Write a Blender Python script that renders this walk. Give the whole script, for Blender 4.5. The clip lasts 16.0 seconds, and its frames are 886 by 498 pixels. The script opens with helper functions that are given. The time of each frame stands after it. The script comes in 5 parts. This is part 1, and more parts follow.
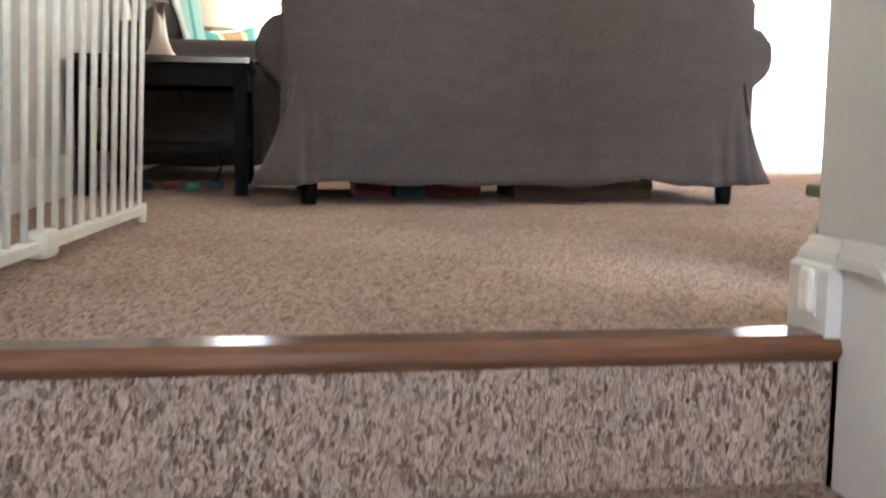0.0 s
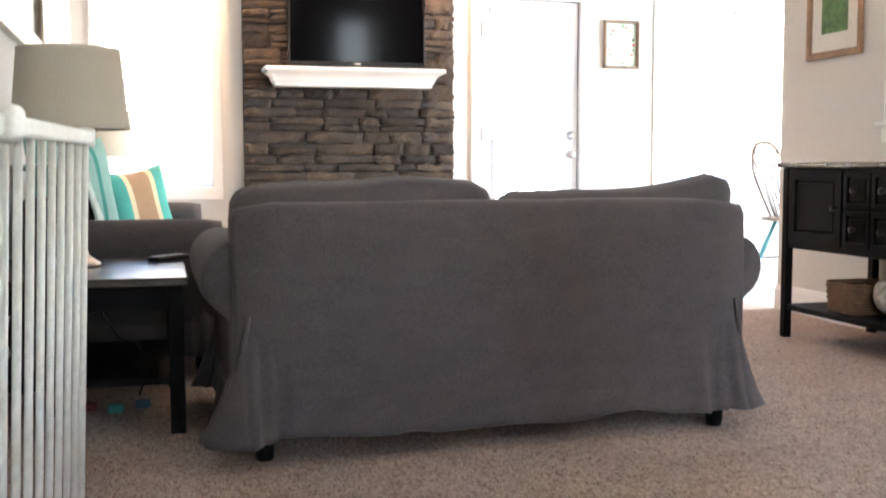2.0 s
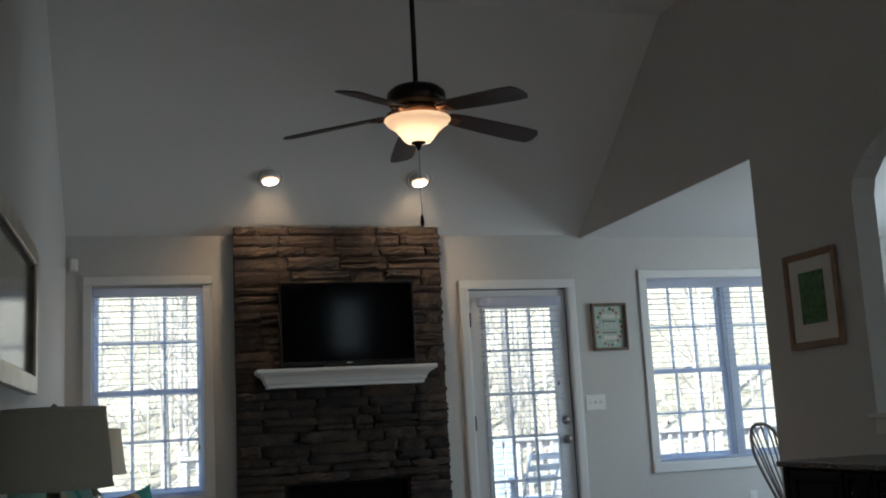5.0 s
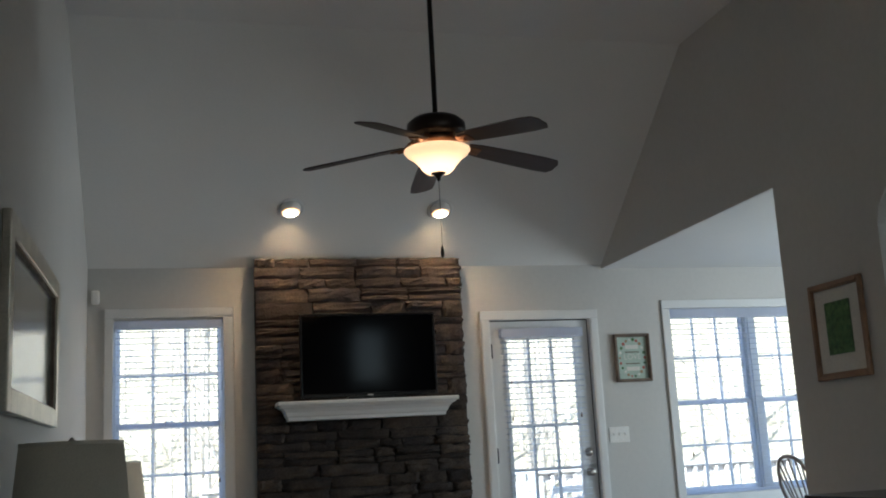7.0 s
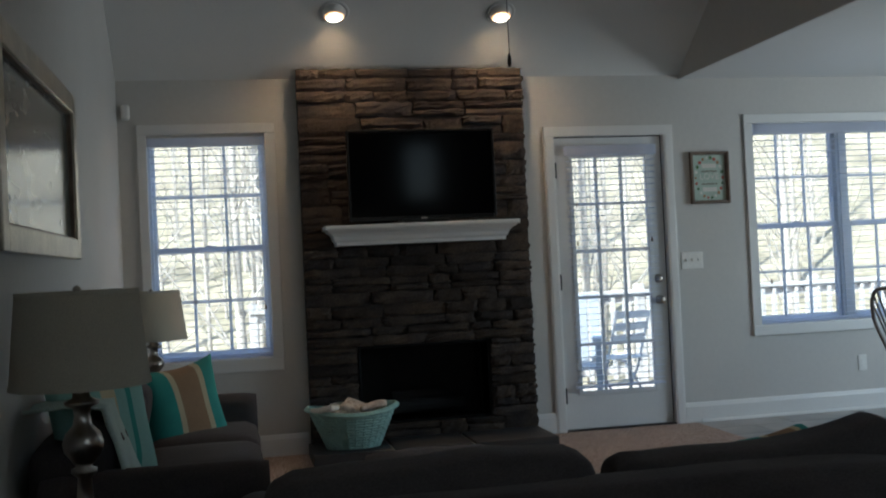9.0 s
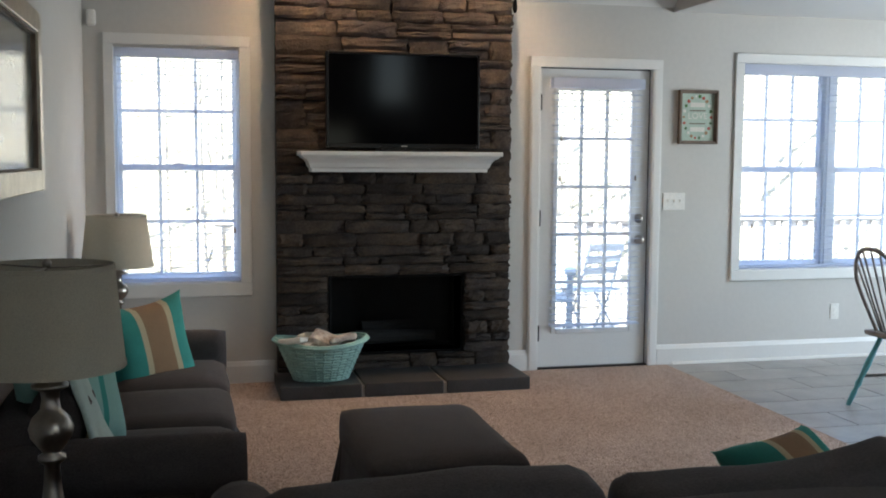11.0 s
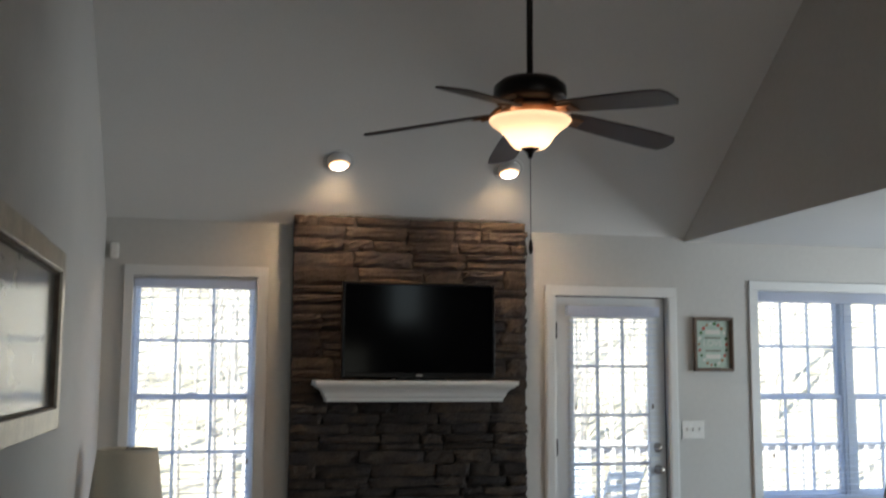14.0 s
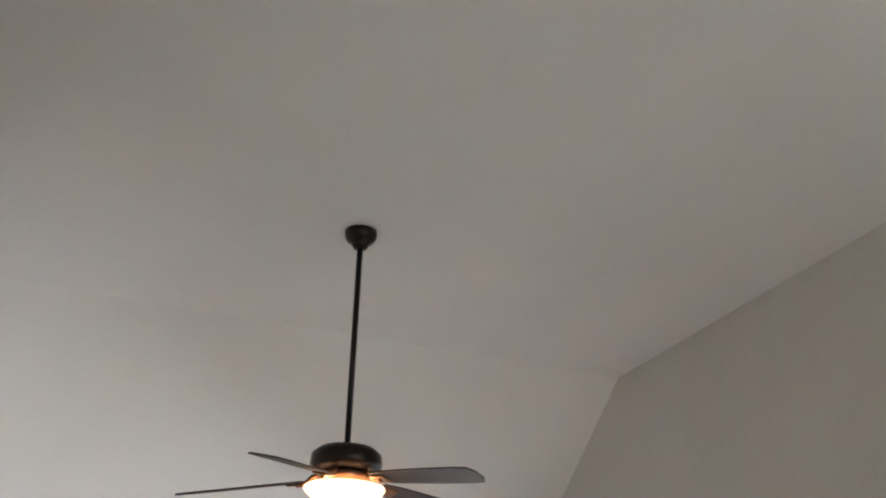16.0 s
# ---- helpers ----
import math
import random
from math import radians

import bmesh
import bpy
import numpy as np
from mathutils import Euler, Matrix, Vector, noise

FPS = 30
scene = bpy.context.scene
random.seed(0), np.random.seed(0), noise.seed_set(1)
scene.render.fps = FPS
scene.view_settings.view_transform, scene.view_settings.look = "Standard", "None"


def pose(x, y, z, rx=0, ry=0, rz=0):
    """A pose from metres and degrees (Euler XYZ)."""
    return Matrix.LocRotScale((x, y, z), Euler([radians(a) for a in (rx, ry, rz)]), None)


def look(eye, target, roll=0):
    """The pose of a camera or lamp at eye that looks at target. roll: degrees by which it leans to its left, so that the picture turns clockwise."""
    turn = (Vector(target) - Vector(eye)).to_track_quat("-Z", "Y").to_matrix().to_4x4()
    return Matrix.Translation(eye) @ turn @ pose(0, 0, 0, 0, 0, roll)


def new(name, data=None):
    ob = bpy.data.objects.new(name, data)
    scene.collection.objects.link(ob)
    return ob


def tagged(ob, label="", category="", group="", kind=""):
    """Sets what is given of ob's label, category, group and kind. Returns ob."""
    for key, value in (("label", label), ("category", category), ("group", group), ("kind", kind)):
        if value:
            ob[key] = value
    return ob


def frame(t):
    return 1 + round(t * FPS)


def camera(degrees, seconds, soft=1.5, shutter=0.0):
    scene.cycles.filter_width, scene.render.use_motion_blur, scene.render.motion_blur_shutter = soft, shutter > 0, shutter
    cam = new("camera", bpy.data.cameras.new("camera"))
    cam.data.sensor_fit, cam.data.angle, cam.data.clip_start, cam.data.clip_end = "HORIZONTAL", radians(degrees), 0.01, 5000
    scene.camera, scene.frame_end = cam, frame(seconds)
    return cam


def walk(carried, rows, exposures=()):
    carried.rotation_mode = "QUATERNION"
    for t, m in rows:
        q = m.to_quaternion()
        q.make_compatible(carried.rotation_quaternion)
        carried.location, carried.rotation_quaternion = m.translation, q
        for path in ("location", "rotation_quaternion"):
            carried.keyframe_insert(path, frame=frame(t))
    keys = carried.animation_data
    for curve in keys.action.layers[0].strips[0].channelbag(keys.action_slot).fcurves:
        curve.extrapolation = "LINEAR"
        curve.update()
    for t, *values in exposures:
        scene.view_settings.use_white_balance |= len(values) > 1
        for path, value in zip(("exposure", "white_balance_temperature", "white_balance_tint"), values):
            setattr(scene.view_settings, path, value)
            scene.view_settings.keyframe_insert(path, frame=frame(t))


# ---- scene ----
cam = camera(46.0, 16.0, soft=1.9, shutter=0.3)
PATH = [
    (0, (-3.09, -8.109, 0.256), (-2.791, -6.146, 0.018), 0.7),
    (0.5, (-3.154, -7.925, 0.398), (-2.718, -5.985, 0.184), 2.8),
    (1, (-3.187, -7.721, 0.529), (-2.851, -5.784, 0.166), 2.0),
    (1.5, (-3.254, -7.651, 0.707), (-2.815, -5.719, 0.435), -0.7),
    (2, (-3.284, -7.634, 0.802), (-2.758, -5.711, 0.643), -0.1),
    (2.5, (-3.265, -7.654, 0.912), (-2.825, -5.703, 0.91), -0.3),
    (3, (-3.24, -7.635, 1.013), (-2.794, -5.688, 1.112), -1.4),
    (3.5, (-3.233, -7.629, 1.057), (-2.741, -5.694, 1.161), -2.0),
    (4, (-3.246, -7.639, 1.081), (-2.724, -5.714, 1.235), -2.5),
    (4.5, (-3.241, -7.647, 1.073), (-2.696, -5.738, 1.314), -2.8),
    (5, (-3.238, -7.652, 1.074), (-2.703, -5.753, 1.399), -3.0),
    (7.5, (-3.206, -7.598, 1.08), (-2.721, -5.696, 1.465), -3.3),
    (8, (-3.171, -7.453, 1.074), (-2.701, -5.52, 1.284), -2.7),
    (8.5, (-3.127, -7.212, 1.182), (-2.677, -5.27, 1.342), -1.0),
    (9, (-3.13, -6.994, 1.201), (-2.736, -5.033, 1.233), -2.7),
    (11.5, (-3.216, -6.731, 1.474), (-2.742, -4.796, 1.3), 0.7),
    (12, (-3.226, -6.714, 1.463), (-2.842, -4.758, 1.305), 0.6),
    (12.5, (-3.23, -6.716, 1.507), (-2.924, -4.741, 1.431), 0.1),
    (13, (-3.218, -6.72, 1.515), (-2.902, -4.746, 1.559), 0.1),
    (13.5, (-3.221, -6.722, 1.525), (-2.858, -4.759, 1.649), 0.6),
    (14, (-3.217, -6.732, 1.547), (-2.776, -4.795, 1.78), 0.3),
    (14.5, (-3.192, -6.761, 1.57), (-2.655, -4.895, 2.05), -1.5),
    (15, (-3.19, -6.799, 1.581), (-2.61, -5.009, 2.258), -2.0),
    (15.5, (-3.153, -6.852, 1.608), (-2.572, -5.125, 2.433), -1.1),
    (16, (-3.133, -6.903, 1.579), (-2.491, -5.223, 2.455), 1.5),
]
walk(cam, [(t, look(eye, target, roll)) for t, eye, target, roll in PATH], [
    (0, 5.62, 7250, 13), (0.5, 5.55, 7150, 13), (1.0, 5.5, 7100, 13), (1.5, 5.45, 6850, 12), (2.0, 5.2, 6550, 11), (2.5, 4.28, 6300, 9), (3.0, 3.18, 5950, 5), (3.5, 2.45, 5850, 2), (4.0, 2.05, 5800, 1),
    (5.0, 1.78, 5750, 1), (7.5, 2.25, 5850, 1), (8.0, 1.88, 5780, 1), (8.5, 1.62, 5730, 0), (9.2, 1.58, 5760, 0), (11.3, 2.84, 6080, 4), (12.5, 2.42, 6060, 4), (14.0, 2.25, 6080, 4), (14.5, 2.45, 6080, 4),
    (15.0, 3.35, 6150, 5), (15.5, 3.85, 6180, 6), (16.0, 4.03, 6220, 7)])

# ---- world, sun, large lights ----
world = bpy.data.worlds.new("sky")
scene.world = world
world.use_nodes = True
wn, wl = world.node_tree.nodes, world.node_tree.links
sky = wn.new("ShaderNodeTexSky")
sky.sky_type = "NISHITA"
sky.sun_disc = False
sky.sun_elevation, sky.sun_rotation = radians(46), radians(228)
wl.new(sky.outputs[0], wn["Background"].inputs[0])
wn["Background"].inputs[1].default_value = 0.15


def lamp(name, kind, m, energy, color, size=0.1, size_y=None, angle=None):
    d = bpy.data.lights.new(name, kind)
    d.energy, d.color = energy, color
    if kind == "AREA":
        d.size = size
        if size_y:
            d.shape, d.size_y = "RECTANGLE", size_y
    elif kind == "SUN":
        d.angle = angle
    else:
        d.shadow_soft_size = size
    ob = new(name, d)
    ob.matrix_world = m
    return ob


lamp("sun", "SUN", look((-10, -9, 14), (0, 0, 0)), 4.5, (1.0, 0.95, 0.88), angle=radians(0.6))
DAY = (0.86, 0.93, 1.0)
# sky light in the openings of unseen side and rear windows
lamp("unseen_window_light", "AREA", look((3.62, -2.4, 1.42), (0.5, -2.4, 1.5)), 19, DAY, 1.9, 1.3)
lamp("unseen_window_light", "AREA", look((-0.2, -9.64, 2.7), (-0.9, 0, 1.2)), 1.55, DAY, 0.42, 0.8)
# low rear opening and lamp added as fill, softening the high one's shadows
lamp("unseen_window_light", "AREA", look((-1.4, -9.64, 1.4), (-1.8, 0, 1.0)), 0.75, DAY, 1.1, 0.9)
lamp("unseen_window_light", "AREA", look((-3.175, -9.64, 1.0), (-3.0, 0, 0.3)), 0.32, DAY, 0.4, 0.55)
# the two recessed ceiling lights and the fan's lamp
WARM = (1.0, 0.63, 0.36)

# ---- materials ----


def mat(name, color, rough=0.6, metal=0.0, var=0.12, scale=6.0, fine=0.06, fscale=90.0, bump=0.0, bscale=120.0,
        color2=None, spec=0.5, emit=None, per_object=0.0, stretch=(1, 1, 1)):
    """A node material: base colour with broad and fine variation, and a fine relief."""
    m = bpy.data.materials.new(name)
    m.use_nodes = True
    n, l = m.node_tree.nodes, m.node_tree.links
    b = n["Principled BSDF"]
    b.inputs["Roughness"].default_value = rough
    b.inputs["Metallic"].default_value = metal
    b.inputs["Specular IOR Level"].default_value = spec
    tc = n.new("ShaderNodeTexCoord")
    mp = n.new("ShaderNodeMapping")
    mp.inputs["Scale"].default_value = stretch
    l.new(tc.outputs["Object"], mp.inputs[0])
    if per_object:
        own = n.new("ShaderNodeObjectInfo")
        away = n.new("ShaderNodeVectorMath")
        away.operation = "SCALE"
        away.inputs[0].default_value = (37.0, 23.0, 61.0)
        l.new(own.outputs["Random"], away.inputs["Scale"])
        l.new(away.outputs[0], mp.inputs["Location"])

    def tex(s, d=4.0):
        t = n.new("ShaderNodeTexNoise")
        t.inputs["Scale"].default_value, t.inputs["Detail"].default_value = s, d
        l.new(mp.outputs[0], t.inputs["Vector"])
        return t.outputs["Fac"]

    def ramp(fac, lo, hi):
        r = n.new("ShaderNodeMapRange")
        r.inputs["From Min"].default_value, r.inputs["From Max"].default_value = 0.3, 0.7
        r.inputs["To Min"].default_value, r.inputs["To Max"].default_value = lo, hi
        l.new(fac, r.inputs["Value"])
        return r.outputs[0]

    def mul(a, c):
        x = n.new("ShaderNodeMath")
        x.operation = "MULTIPLY"
        l.new(a, x.inputs[0])
        l.new(c, x.inputs[1])
        return x.outputs[0]

    v = mul(ramp(tex(scale), 1 - var, 1 + var), ramp(tex(fscale, 2.0), 1 - fine, 1 + fine))
    if per_object:
        oi = n.new("ShaderNodeObjectInfo")
        r = n.new("ShaderNodeMapRange")
        r.inputs["To Min"].default_value, r.inputs["To Max"].default_value = 1 - per_object, 1 + per_object
        l.new(oi.outputs["Random"], r.inputs["Value"])
        v = mul(v, r.outputs[0])
    mix = n.new("ShaderNodeMix")
    mix.data_type = "RGBA"
    mix.inputs["A"].default_value = (*color, 1)
    mix.inputs["B"].default_value = (*(color2 or color), 1)
    if color2:
        blend = ramp(tex(scale * (0.8 if per_object else 1.7)), 0, 1)
        l.new(blend, mix.inputs["Factor"])
    hsv = n.new("ShaderNodeHueSaturation")
    l.new(mix.outputs["Result"], hsv.inputs["Color"])
    l.new(v, hsv.inputs["Value"])
    l.new(hsv.outputs[0], b.inputs["Base Color"])
    if bump:
        bp = n.new("ShaderNodeBump")
        bp.inputs["Strength"].default_value, bp.inputs["Distance"].default_value = min(1.0, bump), 0.004
        l.new(tex(bscale, 3.0), bp.inputs["Height"])
        l.new(bp.outputs[0], b.inputs["Normal"])
    if emit:
        b.inputs["Emission Color"].default_value = (*emit[0], 1)
        b.inputs["Emission Strength"].default_value = emit[1]
    return m


def carpet_mat():
    """Cut pile: tufts of three tones that lean over one another, so that each shows longer than it is wide."""
    m = mat("carpet_pile", (0.445, 0.35, 0.297), 0.95, var=0.08, scale=3, fine=0.08, fscale=40, spec=0.08)
    n, l = m.node_tree.nodes, m.node_tree.links
    b = n["Principled BSDF"]
    old = b.inputs["Base Color"].links[0].from_socket
    tc = n.new("ShaderNodeTexCoord")
    lay = n.new("ShaderNodeMapping")
    lay.inputs["Scale"].default_value = (1, 0.5, 0.42)
    l.new(tc.outputs["Object"], lay.inputs[0])
    bend = n.new("ShaderNodeTexNoise")
    bend.inputs["Scale"].default_value = 45
    l.new(tc.outputs["Object"], bend.inputs["Vector"])
    off = n.new("ShaderNodeVectorMath")
    off.operation = "MULTIPLY_ADD"
    off.inputs[1].default_value = (0.014, 0.014, 0.014)
    l.new(bend.outputs["Color"], off.inputs[0])
    l.new(lay.outputs[0], off.inputs[2])

    def tufts(scale, stops):
        v = n.new("ShaderNodeTexVoronoi")
        v.inputs["Scale"].default_value, v.inputs["Randomness"].default_value = scale, 1.0
        l.new(off.outputs[0], v.inputs["Vector"])
        sep = n.new("ShaderNodeSeparateColor")
        l.new(v.outputs["Color"], sep.inputs[0])
        cr = n.new("ShaderNodeValToRGB")
        for k, (at, tone) in enumerate(stops):
            e = cr.color_ramp.elements[k] if k < 2 else cr.color_ramp.elements.new(at)
            e.position, e.color = at, (*tone, 1)
        l.new(sep.outputs[0], cr.inputs[0])
        return v, cr.outputs[0]

    def times(p, q, share):
        mx = n.new("ShaderNodeMix")
        mx.data_type, mx.blend_type = "RGBA", "MULTIPLY"
        mx.inputs["Factor"].default_value = share
        l.new(p, mx.inputs["A"])
        l.new(q, mx.inputs["B"])
        return mx.outputs["Result"]

    v, dark = tufts(215, [(0.08, (0.44, 0.38, 0.37)), (0.36, (1, 1, 1)), (0.8, (1.18, 1.17, 1.15))])
    _, small = tufts(420, [(0.12, (0.62, 0.57, 0.55)), (0.5, (1.03, 1.03, 1.03)), (0.9, (1.22, 1.2, 1.18))])
    l.new(times(times(old, dark, 0.85), small, 0.8), b.inputs["Base Color"])
    bp = n.new("ShaderNodeBump")
    bp.inputs["Strength"].default_value, bp.inputs["Distance"].default_value = 0.7, 0.008
    l.new(v.outputs["Distance"], bp.inputs["Height"])
    l.new(bp.outputs[0], b.inputs["Normal"])
    return m


def glass_mat():
    m = bpy.data.materials.new("window_glass")
    m.use_nodes = True
    n, l = m.node_tree.nodes, m.node_tree.links
    b = n["Principled BSDF"]
    b.inputs["Roughness"].default_value = 0.02
    b.inputs["Transmission Weight"].default_value = 1.0
    b.inputs["IOR"].default_value = 1.08
    return m


M_WALL = mat("wall_paint", (0.57, 0.55, 0.52), 0.85, var=0.03, scale=1.2, fine=0.02, fscale=30, bump=0.12, bscale=260)
M_CEIL = mat("ceiling_paint", (0.72, 0.71, 0.69), 0.9, var=0.03, scale=0.9, fine=0.02, bump=0.15, bscale=200)
M_TRIM = mat("white_trim_paint", (0.72, 0.71, 0.69), 0.4, var=0.03, scale=3, fine=0.02, bump=0.05)
M_CARPET = carpet_mat()
M_TILE = mat("grey_floor_tile", (0.30, 0.285, 0.265), 0.35, var=0.2, scale=4, fine=0.08, fscale=60, bump=0.15,
             color2=(0.22, 0.22, 0.215), per_object=0.12)
M_GROUT = mat("grout", (0.30, 0.28, 0.25), 0.9, bump=0.3)
M_STONE = mat("ledge_stone", (0.037, 0.032, 0.032), 0.88, var=0.28, scale=6, fine=0.22, fscale=70, bump=0.9, bscale=75,
              color2=(0.076, 0.055, 0.040), per_object=0.34, spec=0.15)
M_MORTAR = mat("stone_mortar", (0.028, 0.024, 0.021), 0.95, bump=0.5)
M_SLATE = mat("slate_hearth", (0.042, 0.040, 0.040), 0.6, var=0.2, scale=7, fine=0.12, bump=0.6, bscale=60)
M_NOSE = mat("stained_oak", (0.17, 0.075, 0.04), 0.16, var=0.25, scale=14, fine=0.15, bump=0.12, bscale=60, stretch=(0.15, 1, 1))
M_SOFA = mat("grey_slipcover_cotton", (0.070, 0.059, 0.057), 0.95, var=0.09, scale=9, fine=0.22, fscale=150, bump=0.5, bscale=200, spec=0.2, stretch=(1, 1, 2.2))
M_SOFA.node_tree.nodes["Principled BSDF"].inputs["Sheen Weight"].default_value = 0.14
M_SOFA.node_tree.nodes["Principled BSDF"].inputs["Sheen Tint"].default_value = (0.85, 0.74, 0.70, 1)
M_BLACK = mat("black_wood", (0.004, 0.0036, 0.0038), 0.5, var=0.25, scale=12, fine=0.1, bump=0.1, spec=0.07)
M_TABLE = mat("dark_wood_top", (0.035, 0.024, 0.018), 0.22, var=0.25, scale=10, fine=0.1, bump=0.05)
M_METAL = mat("brushed_nickel", (0.42, 0.38, 0.34), 0.28, 1.0, var=0.08, scale=10)
M_BRONZE = mat("oil_rubbed_bronze", (0.022, 0.016, 0.013), 0.38, 0.7, var=0.2, scale=10)
M_COPPER = mat("antique_copper", (0.30, 0.15, 0.08), 0.35, 0.9, var=0.25, scale=20)
M_BLADE = mat("fan_blade_wood", (0.060, 0.038, 0.032), 0.45, var=0.2, scale=8, stretch=(0.3, 3, 3), bump=0.05)
M_SHADE = mat("linen_shade", (0.49, 0.45, 0.365), 0.9, var=0.04, scale=4, fine=0.1, fscale=300, bump=0.3, bscale=400)
M_GATE = mat("white_gate_enamel", (0.78, 0.79, 0.74), 0.4, var=0.05, scale=8)
M_TV = mat("tv_screen", (0.0012, 0.0012, 0.0016), 0.09, var=0.02, spec=0.038)
M_TVB = mat("tv_bezel", (0.004, 0.004, 0.0045), 0.3, var=0.02, spec=0.15)
M_SOOT = mat("firebox_soot", (0.006, 0.0055, 0.005), 0.9, var=0.3, scale=8, bump=0.3)
M_VINYL = mat("window_vinyl", (0.76, 0.78, 0.82), 0.4, var=0.02)
M_BLIND = mat("blind_slat_vinyl", (0.78, 0.80, 0.84), 0.5, var=0.02)


def let_light_through(m, share, color):
    """Mixes in a translucent share, so that light behind shows through."""
    n, l = m.node_tree.nodes, m.node_tree.links
    tr, mx = n.new("ShaderNodeBsdfTranslucent"), n.new("ShaderNodeMixShader")
    tr.inputs["Color"].default_value = (*color, 1)
    mx.inputs["Fac"].default_value = share
    l.new(n["Principled BSDF"].outputs[0], mx.inputs[1])
    l.new(tr.outputs[0], mx.inputs[2])
    l.new(mx.outputs[0], n["Material Output"].inputs["Surface"])


let_light_through(M_BLIND, 0.7, (0.80, 0.84, 0.95))
# frames and mullion made translucent to stand in for the window's bloom
let_light_through(M_VINYL, 0.55, (0.84, 0.88, 0.96))
M_TEAL = mat("teal_cotton", (0.055, 0.30, 0.255), 0.9, var=0.08, scale=8, fine=0.1, fscale=300, bump=0.3, bscale=500)
M_MINT = mat("mint_cotton", (0.29, 0.49, 0.44), 0.9, var=0.06, scale=8, fine=0.08, fscale=300, bump=0.3, bscale=500)
M_TAN = mat("tan_cotton", (0.34, 0.205, 0.115), 0.9, var=0.08, scale=8, fine=0.08, fscale=300, bump=0.3, bscale=500)
M_CREAM = mat("cream_cotton", (0.60, 0.50, 0.32), 0.9, var=0.06, scale=8, fine=0.08, fscale=300, bump=0.3, bscale=500)
M_THROW = mat("pale_mint_knit", (0.52, 0.62, 0.57), 0.95, var=0.08, scale=8, fine=0.12, fscale=200, bump=0.5, bscale=220)
M_BASKET = mat("aqua_painted_wicker", (0.31, 0.50, 0.46), 0.6, var=0.14, scale=14, fine=0.12, bump=0.3)
M_WICKER = mat("brown_wicker", (0.16, 0.085, 0.045), 0.7, var=0.3, scale=25, fine=0.15, bump=0.4)
M_PAPER = mat("crumpled_print", (0.62, 0.57, 0.52), 0.85, var=0.2, scale=18, color2=(0.30, 0.24, 0.20), bump=0.3)
M_FRAME_S = mat("champagne_frame", (0.46, 0.42, 0.34), 0.32, 0.6, var=0.15, scale=12, fine=0.1)
M_FRAME_W = mat("brown_wood_frame", (0.22, 0.115, 0.055), 0.5, var=0.25, scale=14, bump=0.15)
M_FRAME_G = mat("rustic_frame", (0.15, 0.105, 0.075), 0.6, var=0.3, scale=16, bump=0.3)
M_MATB = mat("mat_board", (0.68, 0.65, 0.59), 0.9, var=0.03)
M_LEAF = mat("green_print", (0.10, 0.21, 0.055), 0.7, var=0.4, scale=26, color2=(0.035, 0.10, 0.03))
M_PLATE = mat("switch_plate", (0.80, 0.78, 0.74), 0.35, var=0.01)
M_BULB = mat("lit_diffuser", (0.9, 0.85, 0.75), 0.5, var=0.0, fine=0.0, emit=((1.0, 0.86, 0.72), 3.5))
# emission stands in for lamplight on the inside of the can
M_GLOW = mat("rim_glow_emission", (0.9, 0.7, 0.5), 0.5, var=0.0, fine=0.0, emit=((1.0, 0.5, 0.22), 0.6))
M_FANGLASS = mat("lit_frosted_glass", (0.9, 0.75, 0.55), 0.4, var=0.0, fine=0.0, emit=((1.0, 0.62, 0.38), 0.17))
let_light_through(M_FANGLASS, 0.5, (1.0, 0.93, 0.85))
M_CHAIR = mat("weathered_grey_paint", (0.27, 0.24, 0.225), 0.55, var=0.2, scale=16, bump=0.15)
M_CHAIRB = mat("aqua_chair_paint", (0.14, 0.42, 0.48), 0.5, var=0.12, scale=12)
M_GREEN = mat("sage_green_paint", (0.165, 0.185, 0.125), 0.5, var=0.14, scale=10, bump=0.1)
M_GLASS = glass_mat()
M_DECK = mat("deck_boards", (0.40, 0.36, 0.32), 0.8, var=0.15, scale=6, bump=0.2)
M_RAIL = mat("grey_deck_rail", (0.46, 0.45, 0.44), 0.8, var=0.2, scale=6, bump=0.2)
M_GROUND = mat("leaf_litter", (0.46, 0.38, 0.27), 0.95, var=0.3, scale=2, fine=0.25, fscale=14, color2=(0.30, 0.25, 0.17), bump=0.6, bscale=20)
# leaf litter again, its colour darkened for the shade of the woods
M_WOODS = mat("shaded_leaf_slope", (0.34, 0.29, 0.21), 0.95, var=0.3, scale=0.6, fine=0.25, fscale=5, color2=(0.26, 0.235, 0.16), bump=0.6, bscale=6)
M_BARK = mat("grey_bark", (0.38, 0.35, 0.31), 0.9, var=0.3, scale=5, stretch=(1, 1, 0.2), bump=0.5, bscale=20)
M_CAB = mat("dark_kitchen_cabinet", (0.022, 0.015, 0.012), 0.4, var=0.2, scale=6)

# ---- mesh helpers ----


def link_mesh(name, bm, material, smooth=False):
    bmesh.ops.recalc_face_normals(bm, faces=bm.faces)
    me = bpy.data.meshes.new(name)
    bm.to_mesh(me)
    bm.free()
    if smooth:
        for p in me.polygons:
            p.use_smooth = True
    me.materials.append(material)
    return new(name, me)


def part(name, bm, material, parent, label="", smooth=False):
    ob = link_mesh(name, bm, material, smooth)
    ob.parent = parent
    if label:
        ob["label"] = label
    return ob


def thing(name, m, label, category, group=""):
    e = new(name)
    e.empty_display_size = 0.05
    e.matrix_world = m
    return tagged(e, label, category, group)


def structure(name, bm, material, label, category, smooth=False):
    return tagged(link_mesh(name, bm, material, smooth), label, category, kind="structure")


